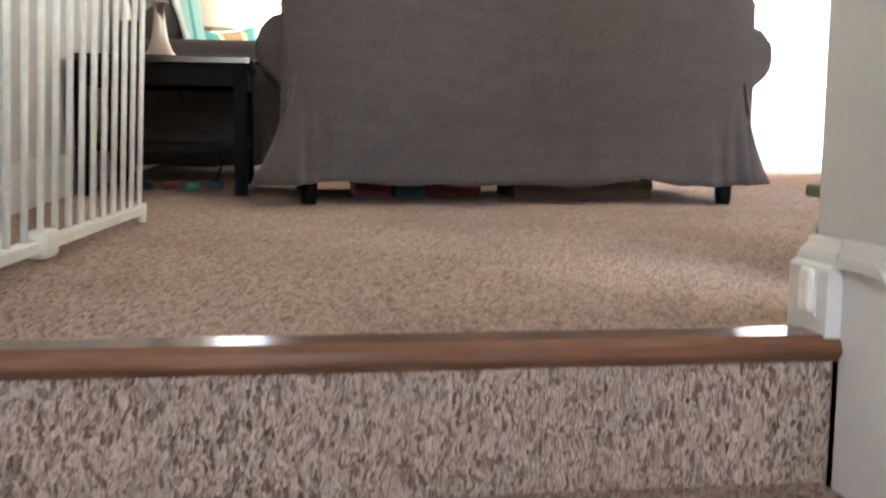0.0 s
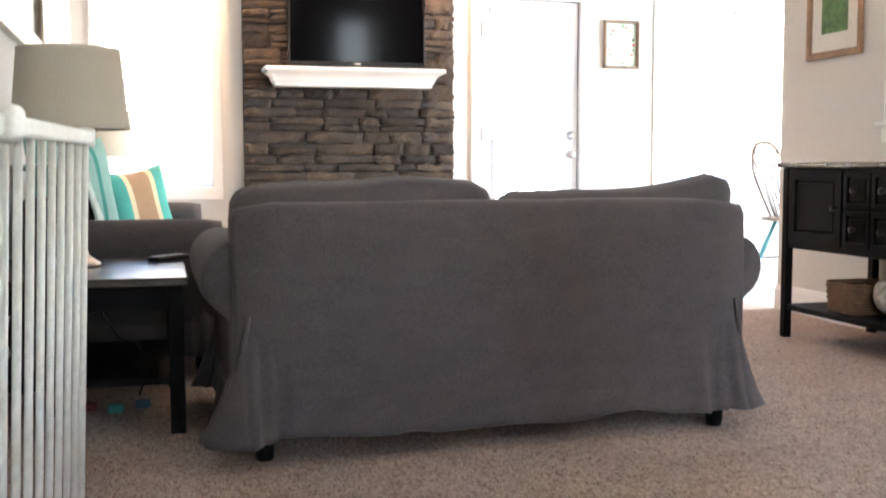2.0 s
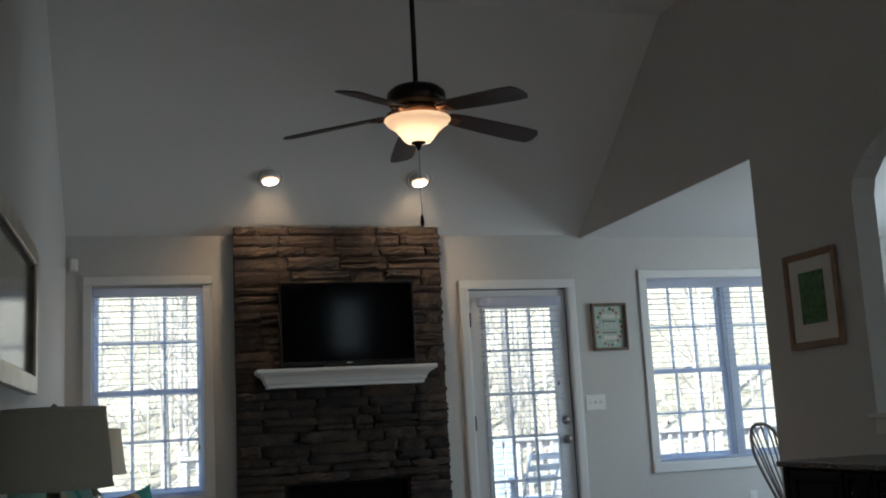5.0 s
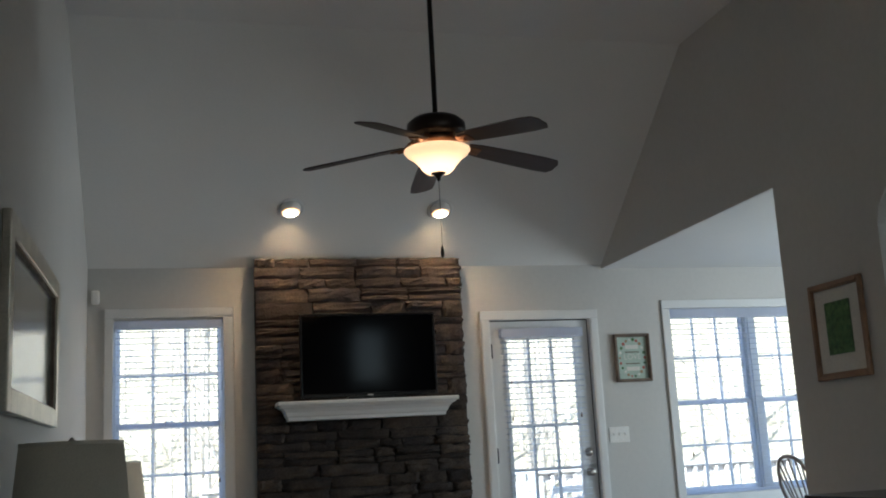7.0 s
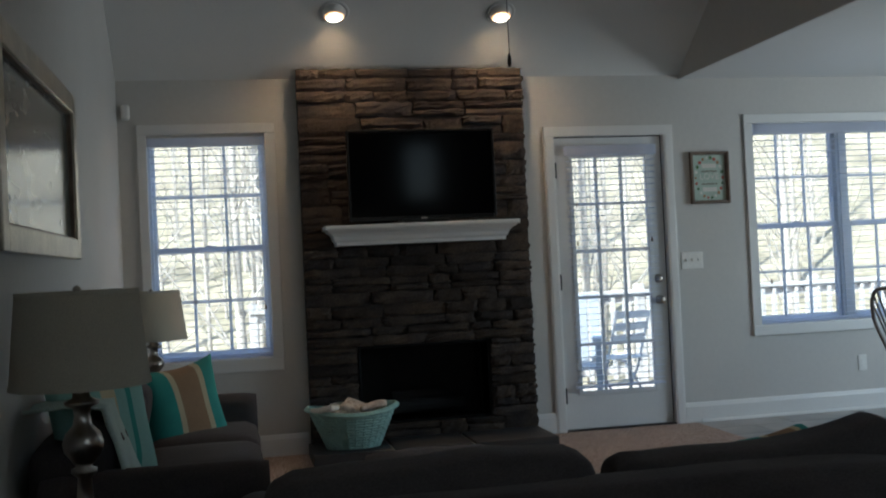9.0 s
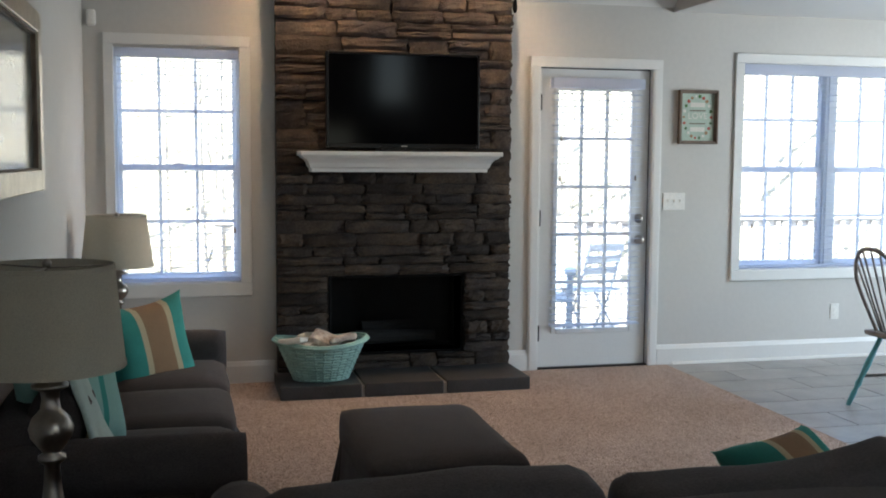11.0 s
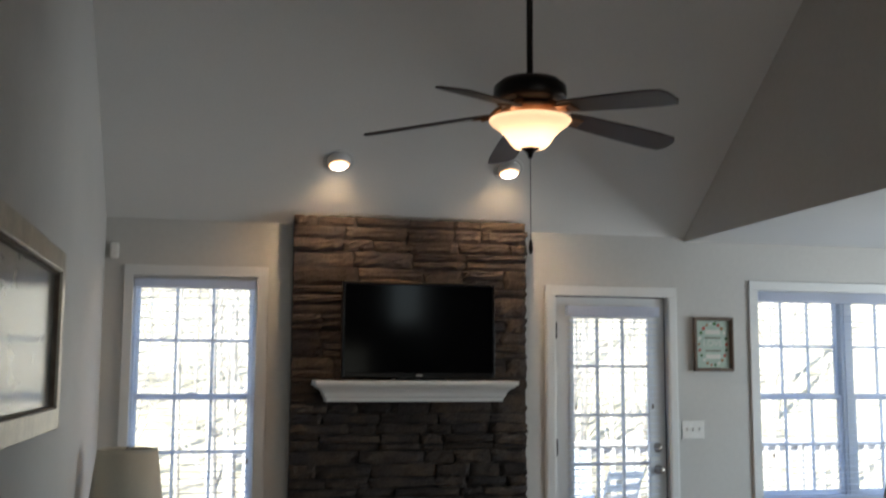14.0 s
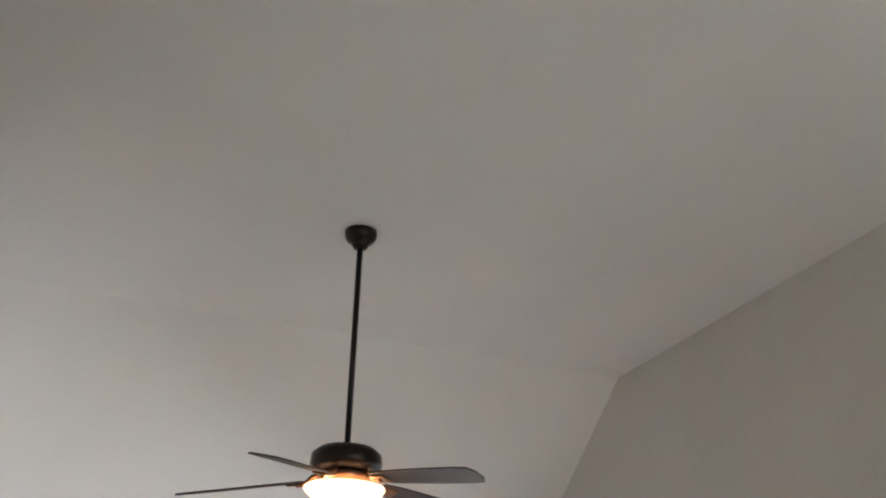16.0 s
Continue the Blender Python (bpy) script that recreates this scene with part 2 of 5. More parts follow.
def box(bm, x0, x1, y0, y1, z0, z1, bevel=0.0, seg=2):
    r = bmesh.ops.create_cube(bm, size=1.0)
    vs = r["verts"]
    for v in vs:
        v.co = Vector((x0 if v.co.x < 0 else x1, y0 if v.co.y < 0 else y1, z0 if v.co.z < 0 else z1))
    if bevel:
        es = list({e for v in vs for e in v.link_edges})
        bmesh.ops.bevel(bm, geom=es, offset=bevel, segments=seg, affect="EDGES", profile=0.5)
    return bm


def one_box(*a, bevel=0.0, seg=2):
    return box(bmesh.new(), *a, bevel=bevel, seg=seg)


def soft_box(bm, c, size, r, n=8, puff=(0, 0, 0), wave=0.0, seed=0.0, m=None):
    """A rounded, slightly puffed and uneven block, as cushions are."""
    t = bmesh.new()
    bmesh.ops.create_cube(t, size=2.0)
    bmesh.ops.subdivide_edges(t, edges=t.edges[:], cuts=n, use_grid_fill=True)
    h = Vector(size) / 2
    for v in t.verts:
        u = v.co.copy()
        p = Vector((u.x * h.x, u.y * h.y, u.z * h.z))
        q = Vector([max(-(h[i] - r), min(h[i] - r, p[i])) for i in range(3)])
        d = p - q
        if d.length > 1e-6:
            p = q + d.normalized() * min(r, max(d.length, r if max(abs(u.x), abs(u.y), abs(u.z)) > 0.999 else d.length))
        for i in range(3):
            j, k = (i + 1) % 3, (i + 2) % 3
            p[i] += puff[i] * (1 if u[i] > 0 else -1) * abs(u[i]) * (1 - u[j] ** 2) * (1 - u[k] ** 2)
        if wave:
            p += Vector([wave * noise.noise(Vector((p.x * 4 + seed, p.y * 4, p.z * 4 + i * 7))) for i in range(3)])
        v.co = (m @ (p + Vector(c))) if m else p + Vector(c)
    me = bpy.data.meshes.new("tmp")
    t.to_mesh(me)
    t.free()
    bm.from_mesh(me)
    bpy.data.meshes.remove(me)
    return bm


def lathe(bm, profile, steps=24, c=(0, 0, 0), sx=1.0, sy=1.0, close=True):
    """Turns a profile of (radius, height) about z."""
    rings = []
    for r, z in profile:
        rings.append([bm.verts.new((c[0] + sx * r * math.cos(2 * math.pi * i / steps), c[1] + sy * r * math.sin(2 * math.pi * i / steps), c[2] + z)) for i in range(steps)])
    for a, b in zip(rings, rings[1:]):
        for i in range(steps):
            bm.faces.new((a[i], a[(i + 1) % steps], b[(i + 1) % steps], b[i]))
    if close:
        for ring in (rings[0], rings[-1]):
            try:
                bm.faces.new(ring)
            except ValueError:
                pass
    return bm


def tube(bm, pts, r, steps=8, r2=None):
    """A round bar along points, tapering from r to r2."""
    pts = [Vector(p) for p in pts]
    rings = []
    for i, p in enumerate(pts):
        d = (pts[min(i + 1, len(pts) - 1)] - pts[max(i - 1, 0)]).normalized()
        a = d.cross(Vector((0.31, 0.17, 0.93)))
        a = a.normalized() if a.length > 1e-3 else d.cross(Vector((1, 0, 0))).normalized()
        b = d.cross(a)
        rr = r if r2 is None else r + (r2 - r) * i / (len(pts) - 1)
        rings.append([bm.verts.new(p + rr * (a * math.cos(2 * math.pi * k / steps) + b * math.sin(2 * math.pi * k / steps))) for k in range(steps)])
    for a, b in zip(rings, rings[1:]):
        for k in range(steps):
            bm.faces.new((a[k], a[(k + 1) % steps], b[(k + 1) % steps], b[k]))
    bm.faces.new(rings[0])
    bm.faces.new(rings[-1])
    return bm


def prism(bm, poly, axis, a, b):
    """Extrudes a polygon along x ('x': points are y, z) or y ('y': points are x, z)."""
    def at(p, t):
        return (t, p[0], p[1]) if axis == "x" else (p[0], t, p[1]) if axis == "y" else (p[0], p[1], t)
    f = [bm.verts.new(at(p, a)) for p in poly]
    g = [bm.verts.new(at(p, b)) for p in poly]
    bm.faces.new(f)
    bm.faces.new(list(reversed(g)))
    for i in range(len(poly)):
        j = (i + 1) % len(poly)
        bm.faces.new((f[i], g[i], g[j], f[j]))
    return bm


def holed(bm, u0, u1, z0, z1, holes, put):
    """Wall blocks round rectangular holes (u0, u1, z0, z1)."""
    us = sorted({u0, u1, *(h[0] for h in holes), *(h[1] for h in holes)})
    for a, b in zip(us, us[1:]):
        spans = sorted((h[2], h[3]) for h in holes if h[0] <= a and h[1] >= b)
        z = z0
        for lo, hi in spans:
            if lo > z:
                put(bm, a, b, z, lo)
            z = hi
        if z < z1:
            put(bm, a, b, z, z1)
    return bm


# ---- the large structure ----
XL, XR = -3.83, 0.057          # side walls of the living room
YO = -2.52                     # end of the opening to the dining area
ZE, ZC, YK = 2.492, 3.694, -1.62  # eaves, flat ceiling, fold of the ceiling
ZD = 2.465                     # dining ceiling
YB = -9.6                      # rear wall
YN = -6.945                    # front of the top stair nosing
XS = -2.412                    # stair side of the wall beside the steps
XE = 3.6                       # far dining wall
WL = (-3.66, -2.893, 0.652, 2.118)
WR = (0.60, 2.10, 0.662, 2.13)
DR = (-0.908, -0.086, 0.0, 2.07)
FX0, FX1, FZ0, FZ1 = -2.356, -1.455, 0.17, 0.694   # firebox

structure("floor", box(box(bmesh.new(), XL - 0.1, XS, YN + 0.03, 0.0, -0.2, 0.0), XS, XR, YB, 0.0, -0.2, 0.0),
          M_CARPET, "beige and brown flecked cut-pile carpet", "floor")
structure("wall_north", holed(bmesh.new(), XL - 0.15, XE + 0.15, -0.2, 2.62, [WL, WR, DR, (FX0, FX1, FZ0, FZ1)],
          lambda b, u, v, z, w: box(b, u, v, 0.0, 0.16, z, w)), M_WALL, "greige painted wall with two windows and a door", "wall")
structure("wall_west", one_box(XL - 0.15, XL, YB - 0.15, 0.0, -1.6, 3.95), M_WALL, "tall greige painted wall beside the couch", "wall")
AY0, AY1, AZ0, AZ1 = -5.3, -3.37, 0.985, 2.06


def east_wall():
    bm = bmesh.new()
    t0, t1 = XR, XR + 0.13
    prism(bm, [(0.0, ZD), (0.0, ZE + 0.02), (YK, ZC + 0.02), (YO, ZC + 0.02), (YO, ZD)], "x", t0, t1)
    box(bm, t0, t1, AY1, YO, -0.2, ZC + 0.02)
    box(bm, t0, t1, AY0, AY1, -0.2, AZ0)
    n, rise = 14, 0.36
    mid, half = (AY0 + AY1) / 2, (AY1 - AY0) / 2
    arc = [(mid + half * math.cos(math.pi * i / n), AZ1 + rise * math.sin(math.pi * i / n)) for i in range(n + 1)]
    for (ya, za), (yb, zb) in zip(arc, arc[1:]):
        prism(bm, [(ya, za), (ya, ZC + 0.02), (yb, ZC + 0.02), (yb, zb)], "x", t0, t1)
    box(bm, t0, t1, YB, AY0, -0.2, ZC + 0.02)
    return bm


structure("wall_east", east_wall(), M_WALL, "greige wall with a square opening and an arched pass-through", "wall")
structure("wall_south", holed(bmesh.new(), XL - 0.15, XE + 0.15, -1.6, 3.95, [(-0.42, 0.03, 2.3, 3.1), (-2.0, -0.8, 0.9, 1.9), (-3.4, -2.95, 0.7, 1.3)],
          lambda b, u, v, z, w: box(b, u, v, YB - 0.15, YB, z, min(w, 3.95))), M_WALL, "plain painted rear wall with added openings for the unseen window lamps", "wall")
structure("wall_dining", holed(bmesh.new(), YB, 0.0, -0.2, 2.62, [(-3.4, -1.4, 0.75, 2.1)],
          lambda b, u, v, z, w: box(b, XE, XE + 0.15, u, v, z, w)), M_WALL, "plain painted dining wall with a window", "wall")
structure("ceiling_slope", prism(bmesh.new(), [(0.16, ZE - 0.16 * 0.74), (0.16, ZE + 0.2), (YK, ZC + 0.2), (YK, ZC), (0.0, ZE)], "x", XL - 0.1, XR),
          M_CEIL, "white sloping part of the vaulted ceiling", "ceiling")
structure("ceiling", one_box(XL - 0.1, XR, YB, YK, ZC, ZC + 0.2), M_CEIL, "flat white upper ceiling", "ceiling")
structure("ceiling_dining", one_box(XR + 0.13, XE + 0.1, YB, 0.0, ZD, ZD + 0.1), M_CEIL, "white dining ceiling", "ceiling")
structure("header_soffit", one_box(XR + 0.001, XR + 0.129, YO, 0.0, ZD - 0.004, ZD - 0.001), M_CEIL, "white underside of the opening", "trim")

# wall beside the stairs, with its base and stepped skirt
structure("wall_stair", one_box(XS, XS + 0.12, YB, -6.86, -1.6, 3.74), M_WALL, "greige wall beside the steps", "wall")


def casing_base(bm, x0, x1, y, out, h=0.14):
    """A tall baseboard with a moulded cap along x on a wall that faces -y."""
    prism(bm, [(y, 0), (y - out, 0), (y - out, h - 0.03), (y - out * 0.8, h - 0.022), (y - out * 0.55, h - 0.008), (y - out * 0.3, h), (y, h)], "x", x0, x1)
    return bm


def base_y(bm, y0, y1, x, out, h=0.14):
    prism(bm, [(x, 0), (x + out, 0), (x + out, h - 0.03), (x + out * 0.8, h - 0.022), (x + out * 0.55, h - 0.008), (x + out * 0.3, h), (x, h)], "y", y0, y1)
    return bm


for n, (a, b) in enumerate([(XL, -2.69), (-1.14, -0.98), (-0.017, XE)]):
    structure("baseboard", casing_base(bmesh.new(), a, b, 0.0, 0.018), M_TRIM, "white painted baseboard with a moulded cap", "baseboard")
structure("baseboard", base_y(bmesh.new(), YN, -0.02, XL, 0.018), M_TRIM, "white painted baseboard with a moulded cap", "baseboard")
structure("baseboard", base_y(bmesh.new(), AY0, YO, XR, -0.018), M_TRIM, "white painted baseboard with a moulded cap", "baseboard")
structure("baseboard", casing_base(bmesh.new(), XR, XR + 0.13, YO + 0.018, 0.018), M_TRIM, "white painted baseboard with a moulded cap", "baseboard")
structure("shoe_moulding", prism(bmesh.new(), [(-0.018, 0.0), (-0.034, 0.0), (-0.033, 0.008), (-0.028, 0.014), (-0.018, 0.018)], "x", 0.10, XE), M_TRIM,
          "white quarter-round shoe moulding along the tiles", "trim")
# base of the wall's end: a board with an ogee cap, mitred round the corner, and the stair skirt with the same cap
CAP = [(0.0, 0.0), (0.024, 0.0), (0.024, 0.082), (0.021, 0.087), (0.018, 0.089), (0.017, 0.097), (0.013, 0.106), (0.009, 0.110), (0.008, 0.118), (0.0, 0.121)]


def corner_base():
    """Carries the profile along the wall's side, round its end and back along the other side."""
    bm = bmesh.new()
    rings = [[bm.verts.new(p) for p in ((XS - o, -6.935, z), (XS - o, -6.86 + o, z), (XS + 0.12 + o, -6.86 + o, z), (XS + 0.12 + o, -9.5, z))] for o, z in CAP]
    for p, q in zip(rings, rings[1:]):
        for i in range(3):
            bm.faces.new((p[i], p[i + 1], q[i + 1], q[i]))
    bm.faces.new([p[0] for p in rings])
    bm.faces.new([p[3] for p in rings])
    return bm


structure("baseboard", corner_base(), M_TRIM, "white baseboard with an ogee cap round the wall's end", "baseboard")
bm = bmesh.new()
prism(bm, [(-6.937, -0.3), (-6.937, 0.088), (-7.03, 0.088), (-9.4, -1.72), (-9.4, -1.95)], "x", XS - 0.005, XS)
structure("skirt_board", bm, M_TRIM, "white painted skirt board beside the steps", "trim")
bm = bmesh.new()
for dz, o in ((0.0, 0.018), (0.012, 0.013), (0.022, 0.008)):
    prism(bm, [(-6.936, 0.089 + dz), (-6.936, 0.1005 + dz), (-7.03, 0.1005 + dz), (-9.4, -1.7075 + dz), (-9.4, -1.719 + dz), (-7.03, 0.089 + dz)], "x", XS - o, XS)
structure("skirt_cap", bm, M_TRIM, "white stepped cap moulding on the skirt board", "trim")
br = thing("gate_bracket", pose(XS - 0.0245, -6.895, 0.055), "small white plastic gate bracket on the baseboard", "bracket")
part("cup", soft_box(bmesh.new(), (-0.006, 0, 0), (0.012, 0.026, 0.056), 0.0055, 6), M_PLATE, br, smooth=True)
part("backplate", one_box(-0.002, 0.0, -0.016, 0.016, -0.031, 0.031, bevel=0.0008), M_GATE, br)


def stairs():
    for i in range(1, 8):
        y1 = YN + 0.035 - 0.235 * (i - 1)
        part("step", box(bmesh.new(), XL, XS - 0.006, y1 - 0.26 - (2.0 if i == 7 else 0), y1, -0.185 * i - 0.2, -0.185 * i, bevel=0.012), M_CARPET, st)


st = structure("stairs", one_box(XL, XS - 0.006, YN + 0.02, YN + 0.029, -0.4, -0.03), M_CARPET, "carpeted steps going down", "stairs")
stairs()
bm = bmesh.new()
prism(bm, [(YN, -0.018), (YN + 0.012, -0.029), (YN + 0.05, -0.031), (YN + 0.085, -0.028), (YN + 0.085, -0.002), (YN + 0.07, 0.004),
           (YN + 0.018, 0.004), (YN + 0.004, -0.004), (YN, -0.014)], "x", XL + 0.003, XS + 0.004)
structure("stair_nosing", bm, M_NOSE, "glossy stained oak nosing along the top step", "stair nosing", smooth=False)

# dining floor of staggered tiles
tiles = structure("floor_dining", one_box(XR - 0.004, XE, YB, 0.0, -0.2, -0.006), M_GROUT, "grey stone-look tile floor with grey grout", "floor")
TW, TL = 0.30, 0.60


def tile_mesh(sx, sy):
    bm = one_box(0, sx, 0, sy, -0.008, 0.0, bevel=0.002, seg=1)
    me = bpy.data.meshes.new("tile")
    bm.to_mesh(me)
    bm.free()
    me.materials.append(M_TILE)
    return me


tm = tile_mesh(TL - 0.006, TW - 0.006)
for j in range(9):
    x = XR - 0.001
    if j % 2:
        t = new("tile", tile_mesh(TL / 2 - 0.006, TW - 0.006) if j == 1 else bpy.data.meshes["tile.001"])
        t.parent, t.location = tiles, (x, -0.305 - j * TW, 0)
        x += TL / 2
    while x < XE - TL:
        t = new("tile", tm)
        t.parent, t.location = tiles, (x, -0.305 - j * TW, 0)
        x += TL

# ---- windows and the glazed door ----


def frame_rect(bm, x0, x1, z0, z1, w, y0, y1, bevel=0.004, bottom=None):
    wb = w if bottom is None else bottom
    box(bm, x0, x0 + w, y0, y1, z0, z1, bevel=bevel)
    box(bm, x1 - w, x1, y0, y1, z0, z1, bevel=bevel)
    box(bm, x0 + w, x1 - w, y0, y1, z1 - w, z1, bevel=bevel)
    box(bm, x0 + w, x1 - w, y0, y1, z0, z0 + wb, bevel=bevel)
    return bm


def muntins(bm, x0, x1, z0, z1, nx, nz, w, y0, y1):
    for i in range(1, nx):
        x = x0 + (x1 - x0) * i / nx
        box(bm, x - w / 2, x + w / 2, y0, y1, z0, z1)
    for i in range(1, nz):
        z = z0 + (z1 - z0) * i / nz
        box(bm, x0, x1, y0 + 0.001, y1 - 0.001, z - w / 2, z + w / 2)
    return bm


def blind(parent, x0, x1, z0, z1, y, step=0.043, depth=0.036, tilt=0.5, head=0.055):
    hb = part("headrail", one_box(x0, x1, y - 0.035, y + 0.03, z1 - head, z1, bevel=0.004), M_BLIND, parent)
    part("bottom_rail", one_box(x0 + 0.004, x1 - 0.004, y - 0.024, y + 0.024, z0, z0 + 0.016, bevel=0.004), M_BLIND, parent)
    bm = bmesh.new()
    k = 5
    d = math.tan(radians(tilt)) * depth / 2
    top, bot = [], []
    for i in range(k):
        s = -1 + 2 * i / (k - 1)
        yy, zz = s * depth / 2, -s * d + 0.001 * (1 - s * s)
        top.append([bm.verts.new((xx, yy, zz + 0.001)) for xx in (x0 + 0.006, x1 - 0.006)])
        bot.append([bm.verts.new((xx, yy, zz - 0.001)) for xx in (x0 + 0.006, x1 - 0.006)])
    for i in range(k - 1):
        bm.faces.new((top[i][0], top[i][1], top[i + 1][1], top[i + 1][0]))
        bm.faces.new((bot[i][0], bot[i + 1][0], bot[i + 1][1], bot[i][1]))
    for i in (0, k - 1):
        bm.faces.new((top[i][0], top[i][1], bot[i][1], bot[i][0]))
    first = part("slat", bm, M_BLIND, parent, smooth=True)
    first.location = (0, y, z0 + step)
    z = z0 + 2 * step
    while z < z1 - head - 0.01:
        s = new("slat", first.data)
        s.parent, s.location = parent, (0, y, z)
        z += step
    for f in (0.14, 0.86) if x1 - x0 < 0.9 else (0.1, 0.9):
        xx = x0 + (x1 - x0) * f
        part("ladder_cord", one_box(xx - 0.001, xx + 0.001, y - 0.028, y - 0.0265, z0 + 0.01, z1 - head), M_BLIND, parent)


def sash_unit(parent, x0, x1, z0, z1, zm):
    """A double-hung unit: frame, two sashes with grilles, panes."""
    part("window_frame", frame_rect(bmesh.new(), x0, x1, z0, z1, 0.022, 0.055, 0.15), M_VINYL, parent)
    for nm, a, b, y0 in (("upper_sash", zm - 0.015, z1 - 0.02, 0.105), ("lower_sash", z0 + 0.02, zm + 0.02, 0.075)):
        s = part(nm, frame_rect(bmesh.new(), x0 + 0.014, x1 - 0.014, a, b, 0.032, y0, y0 + 0.028, bottom=0.04), M_VINYL, parent)
        part("grille", muntins(bmesh.new(), x0 + 0.046, x1 - 0.046, a + 0.04, b - 0.034, 3, 2, 0.018, y0 + 0.008, y0 + 0.02), M_VINYL, s)
        g = part("pane", one_box(x0 + 0.042, x1 - 0.042, y0 + 0.012, y0 + 0.016, a + 0.036, b - 0.03), M_GLASS, s)
        g.visible_shadow = False
    bm = one_box((x0 + x1) / 2 - 0.03, (x0 + x1) / 2 + 0.03, 0.066, 0.085, zm + 0.02, zm + 0.032, bevel=0.003)
    part("sash_lock", bm, M_VINYL, parent)


def window(name, x0, x1, z0, z1, units, out, label):
    w = thing(name, pose(0, 0, 0), label, "window")
    w["kind"] = "structure"
    # casing: two sides, head, stool and apron
    ox0, ox1, oz0, oz1 = out
    c = 0.018
    bm = bmesh.new()
    box(bm, ox0, x0 + 0.006, -c, 0.0, z0 - 0.01, oz1 - 0.066, bevel=0.004)
    part("casing", bm, M_TRIM, w)
    part("casing", one_box(x1 - 0.006, ox1, -c, 0.0, z0 - 0.01, oz1 - 0.066, bevel=0.004), M_TRIM, w)
    part("casing", one_box(ox0, ox1, -c - 0.002, 0.0, oz1 - 0.066, oz1, bevel=0.004), M_TRIM, w)
    part("window_sill", one_box(ox0 - 0.0, ox1 + 0.0, -c - 0.004, 0.05, oz0, z0, bevel=0.006), M_TRIM, w)
    bm = frame_rect(bmesh.new(), x0 - 0.004, x1 + 0.004, z0 - 0.004, z1 + 0.004, 0.008, 0.0, 0.155, bevel=0)
    part("jamb", bm, M_TRIM, w)
    for a, b in units:
        sash_unit(w, a, b, z0, z1, 1.375)
    return w


window("window_1", WL[0], WL[1], WL[2], WL[3], [(WL[0], WL[1])], (-3.712, -2.828, 0.564, 2.2), "white double-hung window with grilles and an open blind")
b1 = tagged(thing("window_blind", pose(0, 0, 0), "white horizontal slat blind lowered with open slats", "blind", "window blinds"))
blind(b1, WL[0] + 0.012, WL[1] - 0.012, WL[2] + 0.012, WL[3] - 0.004, 0.03)
xm0, xm1 = 1.325, 1.375
w2 = window("window_2", WR[0], WR[1], WR[2], WR[3], [(WR[0], xm0), (xm1, WR[1])], (0.538, 2.162, 0.585, 2.197), "white twin double-hung window with grilles and an open blind")
part("mullion", one_box(xm0, xm1, 0.045, 0.15, WR[2], WR[3], bevel=0.004), M_VINYL, w2)
b2 = tagged(thing("window_blind", pose(0, 0, 0), "wide white horizontal slat blind lowered with open slats", "blind", "window blinds"))
blind(b2, WR[0] + 0.012, WR[1] - 0.012, WR[2] + 0.012, WR[3] - 0.004, 0.026, head=0.075)

door = thing("door_1", pose(0, 0, 0), "white glazed exterior door with a slat blind and nickel knobs, closed", "door")
door["kind"] = "structure"
gx0, gx1, gz0, gz1 = -0.772, -0.215, 0.267, 1.918
part("door_slab", holed(bmesh.new(), DR[0] + 0.013, DR[1] - 0.013, 0.012, DR[3] - 0.013, [(gx0, gx1, gz0, gz1)],
     lambda b, u, v, z, w: box(b, u, v, 0.028, 0.072, z, w)), M_TRIM, door)
# black strip put in the gap round the slab as its shade
part("weatherstrip", frame_rect(bmesh.new(), DR[0] + 0.0042, DR[1] - 0.0042, 0.012, DR[3] - 0.0042, 0.0086, 0.034, 0.05, bevel=0), M_TVB, door, "dark strip standing in for the shade in the door gap")
part("glazing_bead", frame_rect(bmesh.new(), gx0 - 0.025, gx1 + 0.025, gz0 - 0.025, gz1 + 0.025, 0.032, 0.018, 0.0278), M_TRIM, door)
part("grille", muntins(bmesh.new(), gx0, gx1, gz0, gz1, 3, 5, 0.02, 0.038, 0.06), M_TRIM, door)
g = part("pane", one_box(gx0, gx1, 0.047, 0.051, gz0, gz1), M_GLASS, door)
g.visible_shadow = False
for z in (0.25, 1.045, 1.83):
    bm = one_box(DR[0] + 0.010, DR[0] + 0.026, 0.020, 0.029, z - 0.05, z + 0.05, bevel=0.002)
    part("hinge", lathe(bm, [(0.003, z - 0.056), (0.0065, z - 0.05), (0.0065, z + 0.05), (0.003, z + 0.056)], 10, (DR[0] + 0.016, 0.010, 0)), M_BRONZE, door, "dark bronze hinge")


def knob(z, r, deep):
    bm = bmesh.new()
    p = [(0.033, 0.0), (0.033, 0.006), (0.014, 0.010), (0.012, deep * 0.45), (r * 0.85, deep * 0.6), (r, deep * 0.8), (r * 0.7, deep), (0.002, deep + 0.002)]
    lathe(bm, p, 20)
    bmesh.ops.transform(bm, matrix=pose(-0.159, 0.028, z, 90, 0, 0), verts=bm.verts)
    return bm


